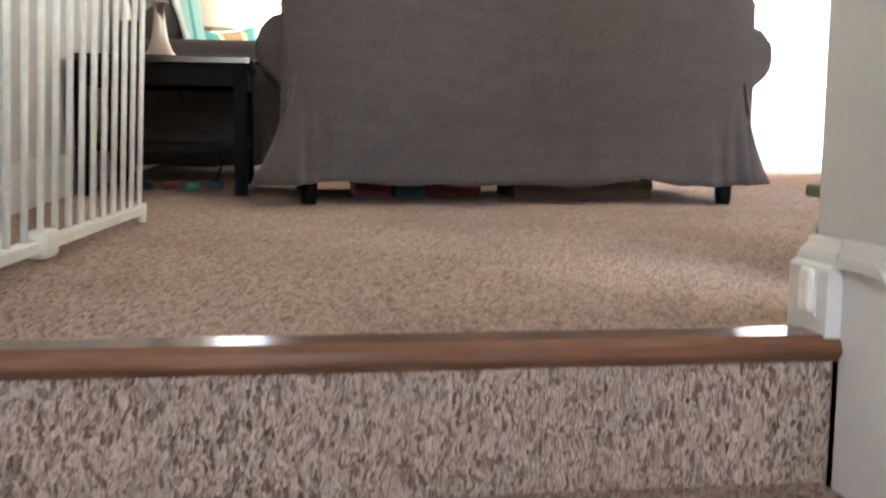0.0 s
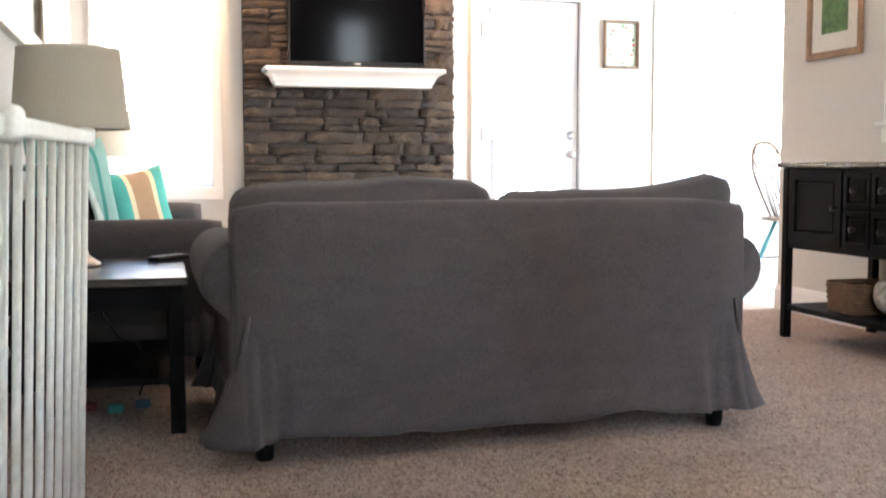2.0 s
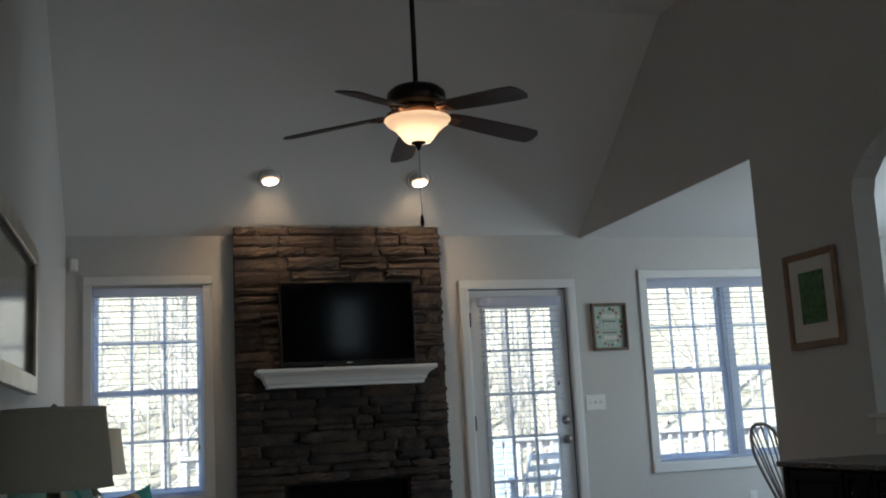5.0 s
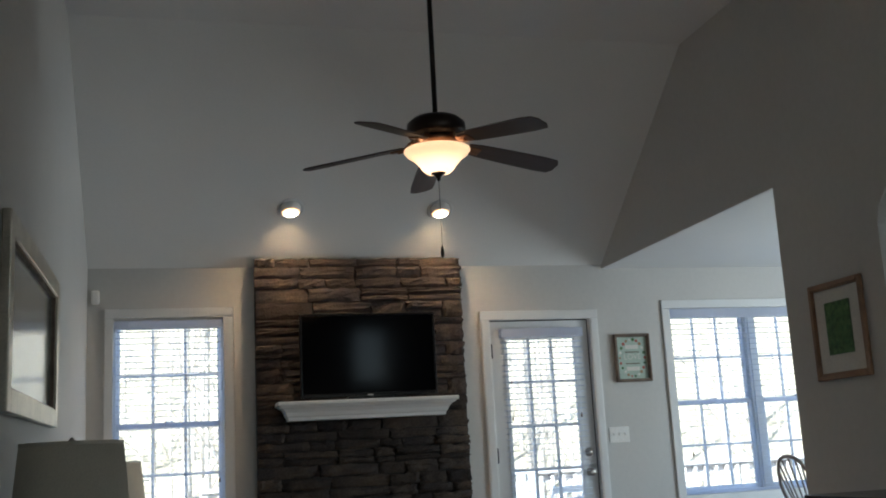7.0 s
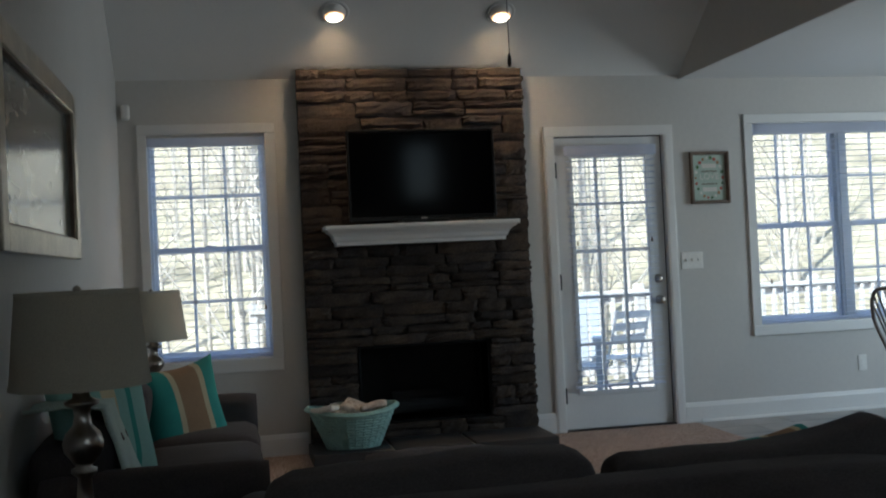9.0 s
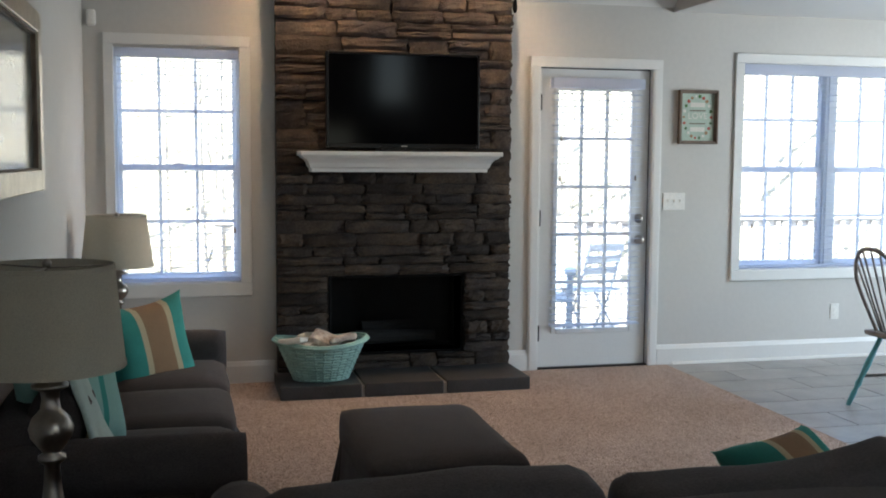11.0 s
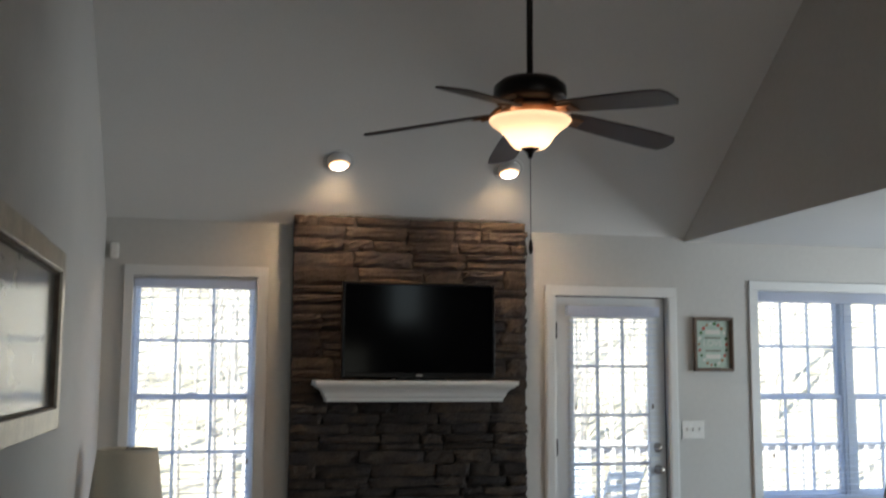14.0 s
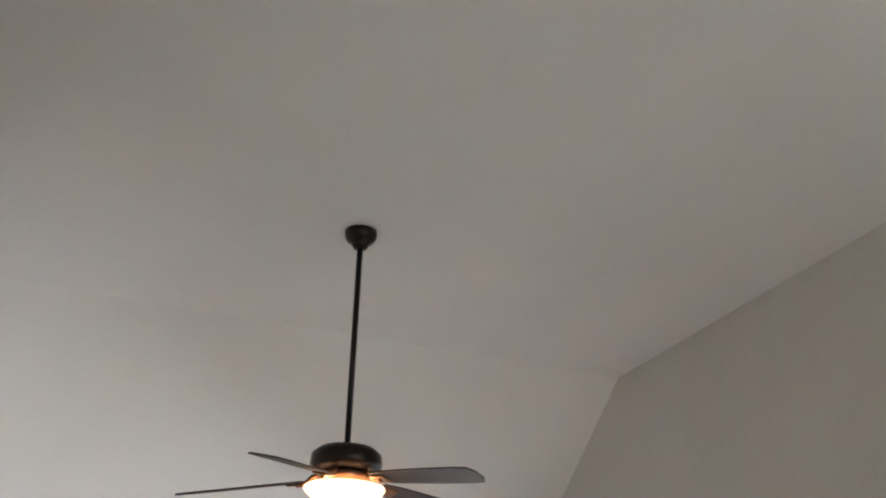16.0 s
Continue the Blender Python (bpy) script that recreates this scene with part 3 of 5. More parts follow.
part("door_knob", knob(0.887, 0.028, 0.062), M_METAL, door, "satin nickel door knob", smooth=True)
part("deadbolt", knob(1.037, 0.022, 0.032), M_METAL, door, "satin nickel deadbolt", smooth=True)
part("threshold", one_box(DR[0], DR[1], -0.01, 0.15, 0.0005, 0.012, bevel=0.003), M_BRONZE, door, "dark metal threshold")
b3 = tagged(thing("door_blind", pose(0, 0, 0), "white slat blind hung on the glazed door", "blind", "window blinds"))
blind(b3, gx0 - 0.055, gx1 + 0.055, 0.298, 1.995, -0.012, head=0.068, tilt=2, depth=0.045)
bm = bmesh.new()
jx0, jx1, jz = -0.98, -0.018, 2.134
for a, b in ((jx0, DR[0] + 0.004), (DR[1] - 0.004, jx1)):
    box(bm, a, b, -0.018, 0.0, 0.0, jz - 0.07, bevel=0.004)
    box(bm, min(a, b) + 0.012, max(a, b) - 0.012, -0.022, -0.0179, 0.0, jz - 0.07, bevel=0.002)
box(bm, jx0, jx1, -0.02, 0.0, jz - 0.07, jz, bevel=0.004)
frame_rect(bm, DR[0] - 0.004, DR[1] + 0.004, -0.05, DR[3] + 0.004, 0.008, 0.0, 0.155, bevel=0)
structure("door_casing", bm, M_TRIM, "white moulded casing round the glazed door", "trim")

# ---- stone chimney breast, hearth, mantel ----
SX0, SX1, SZ1 = -2.683, -1.141, 2.533
breast = structure("chimney_breast", holed(bmesh.new(), SX0 + 0.006, SX1 - 0.006, 0.0, SZ1 - 0.004, [(FX0, FX1, FZ0, FZ1)],
                   lambda b, u, v, z, w: box(b, u, v, -0.105, -0.002, z, w)), M_MORTAR, "dark stacked ledge stone chimney breast with a firebox", "fireplace")
bm = bmesh.new()
box(bm, FX0, FX1, 0.28, 0.30, FZ0, FZ1)
for a in (FX0 - 0.02, FX1):
    box(bm, a, a + 0.02, -0.10, 0.30, FZ0, FZ1)
box(bm, FX0, FX1, -0.1, 0.3, FZ0 - 0.02, FZ0)
box(bm, FX0, FX1, -0.1, 0.3, FZ1, FZ1 + 0.02)
part("firebox", bm, M_SOOT, breast, "sooty black firebox")
part("firebox_frame", frame_rect(bmesh.new(), FX0 + 0.003, FX1 - 0.003, FZ0 + 0.003, FZ1 - 0.003, 0.016, -0.112, -0.09), M_TVB, breast, "black metal firebox frame")
for i in range(3):
    bm = tube(bmesh.new(), [(-2.2 + 0.05 * i, 0.02 + 0.06 * i, FZ0 + 0.09 + 0.05 * (i == 2)), (-1.62 - 0.06 * i, 0.05 + 0.05 * i, FZ0 + 0.09 + 0.06 * (i == 2))], 0.045, 10, 0.038)
    part("log", bm, M_SOOT, breast, "charred gas log")

rs = random.Random(7)


def stone_mesh(w, h, d):
    bm = bmesh.new()
    nx, nz = 6, 4
    grid = []
    for j in range(nz + 1):
        row = []
        for i in range(nx + 1):
            u, v = i / nx, j / nz
            edge = (i in (0, nx)) + (j in (0, nz))
            y = -d * (1.0 if edge == 0 else 0.74 if edge == 1 else 0.55) + rs.uniform(-0.13, 0.13) * d
            x = w * u + (rs.uniform(-0.04, 0.04) * w if 0 < i < nx else rs.uniform(-0.006, 0.014) * (1 if i == 0 else -1))
            z = h * v + (rs.uniform(-0.08, 0.08) * h if 0 < j < nz else rs.uniform(-0.005, 0.008) * (1 if j == 0 else -1))
            row.append(bm.verts.new((x, y, z)))
        grid.append(row)
    for j in range(nz):
        for i in range(nx):
            bm.faces.new((grid[j][i], grid[j][i + 1], grid[j + 1][i + 1], grid[j + 1][i]))
    rim = [*grid[0], *[grid[j][nx] for j in range(1, nz + 1)], *reversed(grid[nz][:-1]), *[grid[j][0] for j in range(nz - 1, 0, -1)]]
    back = [bm.verts.new((v.co.x, 0.0, v.co.z)) for v in rim]
    for i in range(len(rim)):
        j = (i + 1) % len(rim)
        bm.faces.new((rim[i], back[i], back[j], rim[j]))
    bmesh.ops.recalc_face_normals(bm, faces=bm.faces)
    me = bpy.data.meshes.new("stone")
    bm.to_mesh(me)
    bm.free()
    me.materials.append(M_STONE)
    return me


def lay_stones():
    # courses that break over two heights, with the firebox left free
    z = 0.07
    while z < SZ1 - 0.02:
        h = rs.choice((0.055, 0.065, 0.075, 0.085, 0.10, 0.125))
        if SZ1 - z - h < 0.05:
            h = SZ1 - z
        for lim in (FZ0, FZ1):
            if z < lim < z + h + 0.03:
                h = lim - z
        spans = [(SX0, SX1)]
        if z >= FZ0 - 0.001 and z < FZ1 - 0.001:
            spans = [(SX0, FX0), (FX1, SX1)]
        for a, b in spans:
            x = a
            while x < b - 0.01:
                w = rs.uniform(0.14, 0.44)
                if b - x - w < 0.09:
                    w = b - x
                rows = [(0, h)]
                if h > 0.095 and rs.random() < 0.55:
                    k = rs.uniform(0.35, 0.65) * h
                    rows = [(0, k), (k, h)]
                for lo, hi in rows:
                    g = 0.0016
                    s = new("stone", stone_mesh(w - 2 * g, hi - lo - 2 * g, rs.uniform(0.022, 0.05)))
                    s.parent, s.location = breast, (x + g, -0.104, z + lo + g)
                x += w
        z += h

hearth = structure("hearth", one_box(-2.698, -1.148, -0.578, -0.106, 0.0, 0.068), M_GROUT, "dark slate hearth of three slabs with pale joints", "hearth")
for a, b in ((-2.702, -2.212), (-2.192, -1.702), (-1.682, -1.143)):
    part("slab", one_box(a, b, -0.584, -0.106, 0.002, 0.082, bevel=0.006), M_SLATE, hearth)

mantel = thing("mantel_shelf", pose(-1.916, -0.105, 1.359), "white painted crown-moulded mantel shelf on the stone", "mantel")


def crown():
    """The moulding: one profile carried round the two mitred returns."""
    bm = bmesh.new()
    prof = [(0.0, 0.0), (0.015, 0.0), (0.018, 0.022), (0.03, 0.03), (0.04, 0.055), (0.062, 0.078), (0.088, 0.088), (0.095, 0.1), (0.115, 0.1)]
    rings = []
    for o, z in prof:
        hw, d = 0.548 + o * 0.8, 0.175 + o
        rings.append([bm.verts.new((-hw, 0.0, z)), bm.verts.new((-hw, -d, z)), bm.verts.new((hw, -d, z)), bm.verts.new((hw, 0.0, z))])
    for a, b in zip(rings, rings[1:]):
        for i in range(3):
            bm.faces.new((a[i], a[i + 1], b[i + 1], b[i]))
        bm.faces.new((a[3], a[0], b[0], b[3]))
    bm.faces.new(rings[0])
    bm.faces.new(rings[-1])
    return bm


part("moulding", crown(), M_TRIM, mantel)
part("shelf_board", one_box(-0.638, 0.638, -0.285, 0.0, 0.1, 0.128, bevel=0.004), M_TRIM, mantel)

tv = thing("television", pose(-1.893, -0.26, 1.488), "black flat-screen television standing above the mantel", "television")
part("housing", one_box(-0.488, 0.488, 0.0, 0.05, 0.022, 0.612, bevel=0.008), M_TVB, tv)
part("bezel", frame_rect(bmesh.new(), -0.491, 0.491, 0.02, 0.615, 0.016, -0.012, 0.002, bottom=0.028), M_TVB, tv)
part("screen", one_box(-0.476, 0.476, -0.006, -0.001, 0.046, 0.60), M_TV, tv, "dark semi-gloss screen")
part("stand", one_box(-0.16, 0.16, -0.06, 0.12, 0.0, 0.024, bevel=0.006), M_TVB, tv)
part("badge", one_box(-0.02, 0.02, -0.0135, -0.0122, 0.030, 0.037), M_METAL, tv)

# ---- ceiling fan and recessed lights ----
FAN = (-1.983, -2.857)
fan = thing("ceiling_fan", pose(FAN[0], FAN[1], 0.038), "bronze five-blade ceiling fan with a lit frosted bowl", "ceiling fan")
part("canopy", lathe(bmesh.new(), [(0.012, 3.570), (0.030, 3.573), (0.036, 3.585), (0.037, 3.594), (0.058, 3.606), (0.070, 3.626), (0.072, ZC - 0.038)], 28), M_BRONZE, fan, smooth=True)
part("downrod", lathe(bmesh.new(), [(0.013, 2.66), (0.013, 3.585)], 14), M_BRONZE, fan, smooth=True)
part("motor_housing", lathe(bmesh.new(), [(0.02, 2.677), (0.05, 2.672), (0.115, 2.660), (0.143, 2.635), (0.147, 2.595), (0.136, 2.572), (0.10, 2.562), (0.09, 2.55)], 32), M_BRONZE, fan, smooth=True)
part("flywheel", lathe(bmesh.new(), [(0.088, 2.560), (0.112, 2.553), (0.116, 2.535), (0.10, 2.52), (0.075, 2.508), (0.07, 2.490)], 32), M_COPPER, fan, "ribbed copper-toned trim ring", smooth=True)
part("light_bowl", lathe(bmesh.new(), [(0.162, 2.503), (0.164, 2.496), (0.152, 2.480), (0.120, 2.457), (0.096, 2.432), (0.078, 2.405), (0.06, 2.388), (0.02, 2.385)], 36, close=False), M_FANGLASS, fan, "glowing frosted glass bowl", smooth=True)
part("finial", lathe(bmesh.new(), [(0.035, 2.392), (0.036, 2.382), (0.02, 2.375), (0.011, 2.362), (0.009, 2.35), (0.002, 2.345)], 18), M_BRONZE, fan, smooth=True)
bm = tube(bmesh.new(), [(0, 0, 2.35), (0.001, 0, 2.02)], 0.0016, 6)
part("pull_chain", bm, M_BRONZE, fan)
part("pull_knob", lathe(bmesh.new(), [(0.002, 2.025), (0.006, 2.015), (0.009, 1.995), (0.009, 1.98), (0.005, 1.968), (0.001, 1.966)], 14), M_BRONZE, fan, smooth=True)


def fan_blade():
    bm = bmesh.new()
    out = [(0.165, 0.042), (0.24, 0.055), (0.42, 0.064), (0.59, 0.068), (0.66, 0.062), (0.68, 0.03)]
    ring = [(x, w) for x, w in out] + [(x, -w) for x, w in reversed(out)]
    lo = [bm.verts.new((x, y, 0.0)) for x, y in ring]
    hi = [bm.verts.new((x, y, 0.007)) for x, y in ring]
    bm.faces.new(lo)
    bm.faces.new(list(reversed(hi)))
    for i in range(len(ring)):
        j = (i + 1) % len(ring)
        bm.faces.new((lo[i], lo[j], hi[j], hi[i]))
    return bm


def blade_iron():
    bm = tube(bmesh.new(), [(0.09, 0, 0.03), (0.13, 0, 0.018), (0.16, 0, -0.004), (0.20, 0, -0.006)], 0.012, 8)
    box(bm, 0.155, 0.235, -0.03, 0.03, -0.009, -0.002, bevel=0.003)
    return bm


for i in range(5):
    m = pose(0, 0, 2.541, 0, 0, 12 + 72 * i) @ pose(0, 0, 0, 0, 6.5, 0) @ pose(0, 0, 0, -12, 0, 0)
    b = part("blade", fan_blade(), M_BLADE, fan)
    b.matrix_local = m
    k = part("blade_iron", blade_iron(), M_COPPER, b, "copper-toned blade bracket")
lamp("fan_lamp", "POINT", pose(FAN[0], FAN[1], 2.505), 0.4, WARM, 0.035)

slope = math.degrees(math.atan2(ZC - ZE, -YK))
for x in (-2.444, -1.360):
    y = -0.45
    z = ZE + (ZC - ZE) * y / YK
    m = pose(x, y, z, -slope, 0, 0)
    r = thing("recessed_light", m, "lit round recessed light in the sloping ceiling", "ceiling light", "recessed lights")
    part("trim_ring", lathe(bmesh.new(), [(0.078, 0.03), (0.076, -0.004), (0.094, -0.007), (0.098, 0.0)], 32, close=False), M_TRIM, r, smooth=True)
    e = part("eyeball", lathe(bmesh.new(), [(0.062, -0.030), (0.066, -0.026), (0.074, -0.008), (0.077, 0.03)], 32, close=False), M_TRIM, r, smooth=True)
    e.matrix_local = pose(0, 0, 0, slope - 18, 0, 0)
    g = part("diffuser", lathe(bmesh.new(), [(0.002, -0.050), (0.034, -0.046), (0.050, -0.038)], 28), M_BULB, r, "glowing lens", smooth=True)
    g.matrix_local = pose(0, 0, 0, slope - 18, 0, 0)
    # no lamp itself: this rim emits the warm glow seen inside the ring
    g = part("lens_rim", lathe(bmesh.new(), [(0.0505, -0.0375), (0.056, -0.034), (0.0605, -0.029), (0.066, -0.024)], 28, close=False), M_GLOW, r, "lens rim with the warm lamplight put in as emission", smooth=True)
    g.matrix_local = pose(0, 0, 0, slope - 18, 0, 0)
    s = lamp("recessed_lamp", "SPOT", look((x, y - 0.012, z - 0.055), (x, y + 0.10, z - 1.0)), 7.5, WARM, 0.035)
    s.data.spot_size, s.data.spot_blend = radians(150), 0.85

# ---- grey slipcovered seats ----


def skirt(bm, x0, x1, y0, y1, z0, z1, flare, seed=0.0):
    """A cloth skirt round a rectangle: hangs in slight waves, flares to the hem, with a kick pleat at each corner."""
    path = []
    n = 64
    cs = [(x0, y0), (x1, y0), (x1, y1), (x0, y1)]
    for i in range(4):
        a, b = Vector(cs[i]), Vector(cs[(i + 1) % 4])
        d = (b - a).normalized()
        o = Vector((d.y, -d.x))
        for k in range(n):
            s = 0.5 - 0.5 * math.cos(math.pi * k / n)
            path.append((a + (b - a) * s, o, min(s, 1 - s) * (b - a).length, k == 0))
    rows = 14
    grid = []
    for j in range(rows + 1):
        f = j / rows
        row = []
        for p, o, e, corner in path:
            k = flare * f ** 1.6 * (1.0 + (1.9 if p.x < 0 else 1.2) * math.exp(-(e / 0.08) ** 2)) + 0.014 * f * noise.noise(Vector((p.x * 9 + seed, p.y * 9, f))) - 0.003 * (j == rows - 2) - 0.022 * (1 - f) * math.exp(-(e / 0.045) ** 2)
            oo = o
            pl = f * (-0.035 * math.exp(-((e - 0.10) / 0.014) ** 2) - 0.022 * math.exp(-((e - 0.055) / 0.011) ** 2) + 0.012 * math.exp(-((e - 0.03) / 0.012) ** 2))
            q = p + oo * (k + pl)
            if corner:
                q = p + (p - Vector(((x0 + x1) / 2, (y0 + y1) / 2))).normalized() * k
            z = z1 + (z0 - z1) * f + f * 0.026 * noise.noise(Vector((p.x * 4 + seed, p.y * 4, 4.0))) + f * 0.008 * noise.noise(Vector((p.x * 15 + seed, p.y * 15, 2.0)))
            row.append(bm.verts.new((q.x, q.y, z)))
        grid.append(row)
    m = len(path)
    for j in range(rows):
        for i in range(m):
            bm.faces.new((grid[j][i], grid[j][(i + 1) % m], grid[j + 1][(i + 1) % m], grid[j + 1][i]))
    return bm


def rolled_arm(side, depth, h=0.60, r=0.105, hw=0.10):
    """A rolled arm along y, its roll leaning outwards (side -1 or 1); x = 0 is the arm's inner face."""
    prof = []
    cx, cz = side * 0.085, h - r
    for i in range(15):
        a = radians(-62 + 244 * i / 14)
        prof.append((cx + side * r * math.cos(a), cz + r * math.sin(a)))
    prof += [(-side * 0.03, cz - 0.06), (-side * 0.03, 0.2), (side * 0.11, 0.2), (side * 0.105, cz - 0.12)]
    bm = bmesh.new()
    n = 12
    rings = []
    for k in range(n + 1):
        y = -depth / 2 + depth * k / n
        f = 1 - 0.10 * max(0, abs(2 * k / n - 1) - 0.8) / 0.2
        rings.append([bm.verts.new((cx + (x - cx) * f + 0.004 * noise.noise(Vector((x * 9, y * 5, z * 9))), y, cz + (z - cz) * (f if z > cz else 1)))
                      for x, z in prof])
    for a, b in zip(rings, rings[1:]):
        for i in range(len(prof)):
            j = (i + 1) % len(prof)
            bm.faces.new((a[i], a[j], b[j], b[i]))
    bm.faces.new(rings[0])
    bm.faces.new(rings[-1])
    return bm


def sofa(name, m, width, depth, seats, label, back_h=0.685, cush_top=0.775, loose=True, seed=0.0, cy=0.30, ct=0.2, lean=-13.0):
    """A slipcovered sofa; local y = 0 is the outer back, +y its front."""
    t = thing(name, m, label, "sofa", "grey slipcovered seats")
    hw = width / 2 - 0.10
    bm = soft_box(bmesh.new(), (0, 0.12, 0.43), (2 * hw + 0.045, 0.22, 2 * (back_h - 0.43)), 0.05, 12, puff=(0, 0.012, 0.004), wave=0.008, seed=seed)
    soft_box(bm, (0, depth / 2 + 0.02, 0.27), (2 * hw - 0.01, depth - 0.10, 0.24), 0.03, 8)
    part("slipcover_body", bm, M_SOFA, t, smooth=True)
    bm = skirt(bmesh.new(), -hw - 0.004, hw + 0.004, 0.014, depth - 0.04, 0.068, 0.40, 0.036, seed)
    sk = part("skirt", bm, M_SOFA, t, "slipcover skirt with corner pleats", smooth=True)
    sol = sk.modifiers.new("cloth", "SOLIDIFY")
    sol.thickness = 0.006
    for s in (-1, 1):
        a = part("arm", rolled_arm(s, depth - 0.06), M_SOFA, t, smooth=True)
        a.location = (s * (hw - 0.085), depth / 2 + 0.03, 0)
        for y in (0.06, depth - 0.08):
            part("leg", lathe(bmesh.new(), [(0.022, 0.0), (0.026, 0.02), (0.032, 0.17)], 12, (s * (hw - 0.06), y, 0)), M_BLACK, t, "short black tapered leg", smooth=True)
    w = (2 * hw - 0.02) / seats
    for i in range(seats):
        x = -hw + 0.01 + w * (i + 0.5)
        part("seat_cushion", soft_box(bmesh.new(), (x, depth / 2 + 0.13, 0.388), (w - 0.012, depth - 0.27, 0.15), 0.05, 8, puff=(0, 0.01, 0.018), wave=0.006, seed=seed + i), M_SOFA, t, smooth=True)
        top = cush_top - 0.004 * (i % 2)
        if loose:
            bm = bmesh.new()
            spread = 0.032 * (2 * i - 1) if seats == 2 else 0.0
            soft_box(bm, (0, 0, 0), (w * 1.03, ct, 2 * (top - 0.60)), 0.065, 12, puff=(0.0, 0.03, 0.010), wave=0.018, seed=seed + 3 + i)
            if seats == 2 and i == 1:
                # the cushion nearer the dining area is slumped in the middle and rises to its outer corner
                for v in bm.verts:
                    s = v.co.x / (w / 2)
                    v.co.z += max(0.0, v.co.z / 0.14) * (0.030 * s * s + 0.010 * s - 0.022)
            bmesh.ops.transform(bm, matrix=pose(x + 0.035 + spread, cy, 0.60 - 0.006 * i, lean - 2 * i, -1.0 - 0.9 * i, 0), verts=bm.verts)
            part("back_cushion", bm, M_SOFA, t, smooth=True)
    return t


sofa("loveseat", pose(-2.325, -4.852, 0, 0, 0, 0.6), 1.70, 0.88, 2, "grey slipcovered two-seat sofa with loose back cushions, seen from behind", back_h=0.70, cush_top=0.755, cy=0.262, lean=8.0)
sofa("couch", pose(-3.815, -2.51, 0, 0, 0, -90), 2.18, 0.77, 3, "grey slipcovered three-seat couch with rolled arms along the wall", seed=11.0, cush_top=0.75, cy=0.185, ct=0.14)

ott = thing("ottoman", pose(-2.355, -3.00, 0, 0, 0, 0), "grey slipcovered square ottoman on the carpet", "ottoman", "grey slipcovered seats")
part("cushion", soft_box(bmesh.new(), (0, 0, 0.36), (0.56, 0.90, 0.15), 0.05, 8, puff=(0, 0, 0.015), wave=0.006), M_SOFA, ott, smooth=True)
sk = part("skirt", skirt(bmesh.new(), -0.268, 0.268, -0.438, 0.438, 0.03, 0.37, 0.02, 5.0), M_SOFA, ott, smooth=True)
sk.modifiers.new("cloth", "SOLIDIFY").thickness = 0.006
for x in (-0.24, 0.24):
    for y in (-0.36, 0.36):
        part("leg", lathe(bmesh.new(), [(0.022, 0.0), (0.03, 0.3)], 12, (x, y, 0)), M_BLACK, ott, smooth=True)


def pillow(name, m, size, stripes, label):
    """A square cushion sewn of coloured stripes: (material, share of width)."""
    t = thing(name, m, label, "pillow", "striped throw pillows")
    n = 20
    total, done = sum(w for _, w in stripes), 0.0
    for material, w in stripes:
        bm = bmesh.new()
        u0, u1 = done / total, (done + w) / total
        done += w
        cols = max(3, int(n * (u1 - u0)) + 1)
        for sgn in (1, -1):
            grid = []
            for i in range(cols + 1):
                u = u0 + (u1 - u0) * i / cols
                row = []
                for j in range(n + 1):
                    v = j / n
                    a, b = 2 * u - 1, 2 * v - 1
                    pinch = 1 - 0.17 * (1 - a * a)
                    pinch2 = 1 - 0.15 * (1 - b * b)
                    th = 0.085 * max(0.0, (1 - a ** 4) * (1 - b ** 4)) ** 0.55
                    row.append(bm.verts.new((size / 2 * a * pinch2, sgn * th, size / 2 * (1 + b * pinch))))
                grid.append(row)
            for i in range(cols):
                for j in range(n):
                    bm.faces.new((grid[i][j], grid[i + 1][j], grid[i + 1][j + 1], grid[i][j + 1]))
        bmesh.ops.remove_doubles(bm, verts=bm.verts, dist=0.0005)
        part("stripe", bm, material, t, smooth=True)
    return t


STR = [(M_TEAL, 0.33), (M_CREAM, 0.07), (M_TAN, 0.30), (M_CREAM, 0.07), (M_TEAL, 0.25)]
pillow("throw_pillow", pose(-3.35, -1.90, 0.35, -14, -5, 36), 0.47, STR, "teal pillow with cream and tan stripes on the couch")
pillow("throw_pillow", pose(-3.565, -3.20, 0.455, -13, 3, 58), 0.50, [(M_MINT, 0.3), (M_CREAM, 0.16), (M_MINT, 0.12), (M_TEAL, 0.06), (M_MINT, 0.3)], "mint green striped pillow on the couch")
pillow("throw_pillow", pose(-1.50, -4.33, 0.445, -58, -6, 14), 0.36, STR, "teal and tan striped pillow on the loveseat")
bm = bmesh.new()
grid = []
for i in range(13):
    u = i / 12
    row = []
    for j in range(13):
        v = j / 12
        y = -3.50 + 0.5 * u
        if v < 0.5:
            p = (-3.80 + 0.24 * v * 2, y, 0.80 + 0.015 * math.sin(v * 6.28))
        else:
            p = (-3.555 + 0.10 * (v - 0.5) * 2, y, 0.80 - 0.34 * (v - 0.5) * 2)
        row.append(bm.verts.new(Vector(p) + 0.012 * noise.noise_vector(Vector((u * 5, v * 5, 2)))))
    grid.append(row)
for i in range(12):
    for j in range(12):
        bm.faces.new((grid[i][j], grid[i + 1][j], grid[i + 1][j + 1], grid[i][j + 1]))
th = tagged(link_mesh("throw_blanket", bm, M_THROW, True), "pale mint throw draped over the couch back", "blanket")
th.modifiers.new("cloth", "SOLIDIFY").thickness = 0.012

# ---- tables, lamps, gate ----


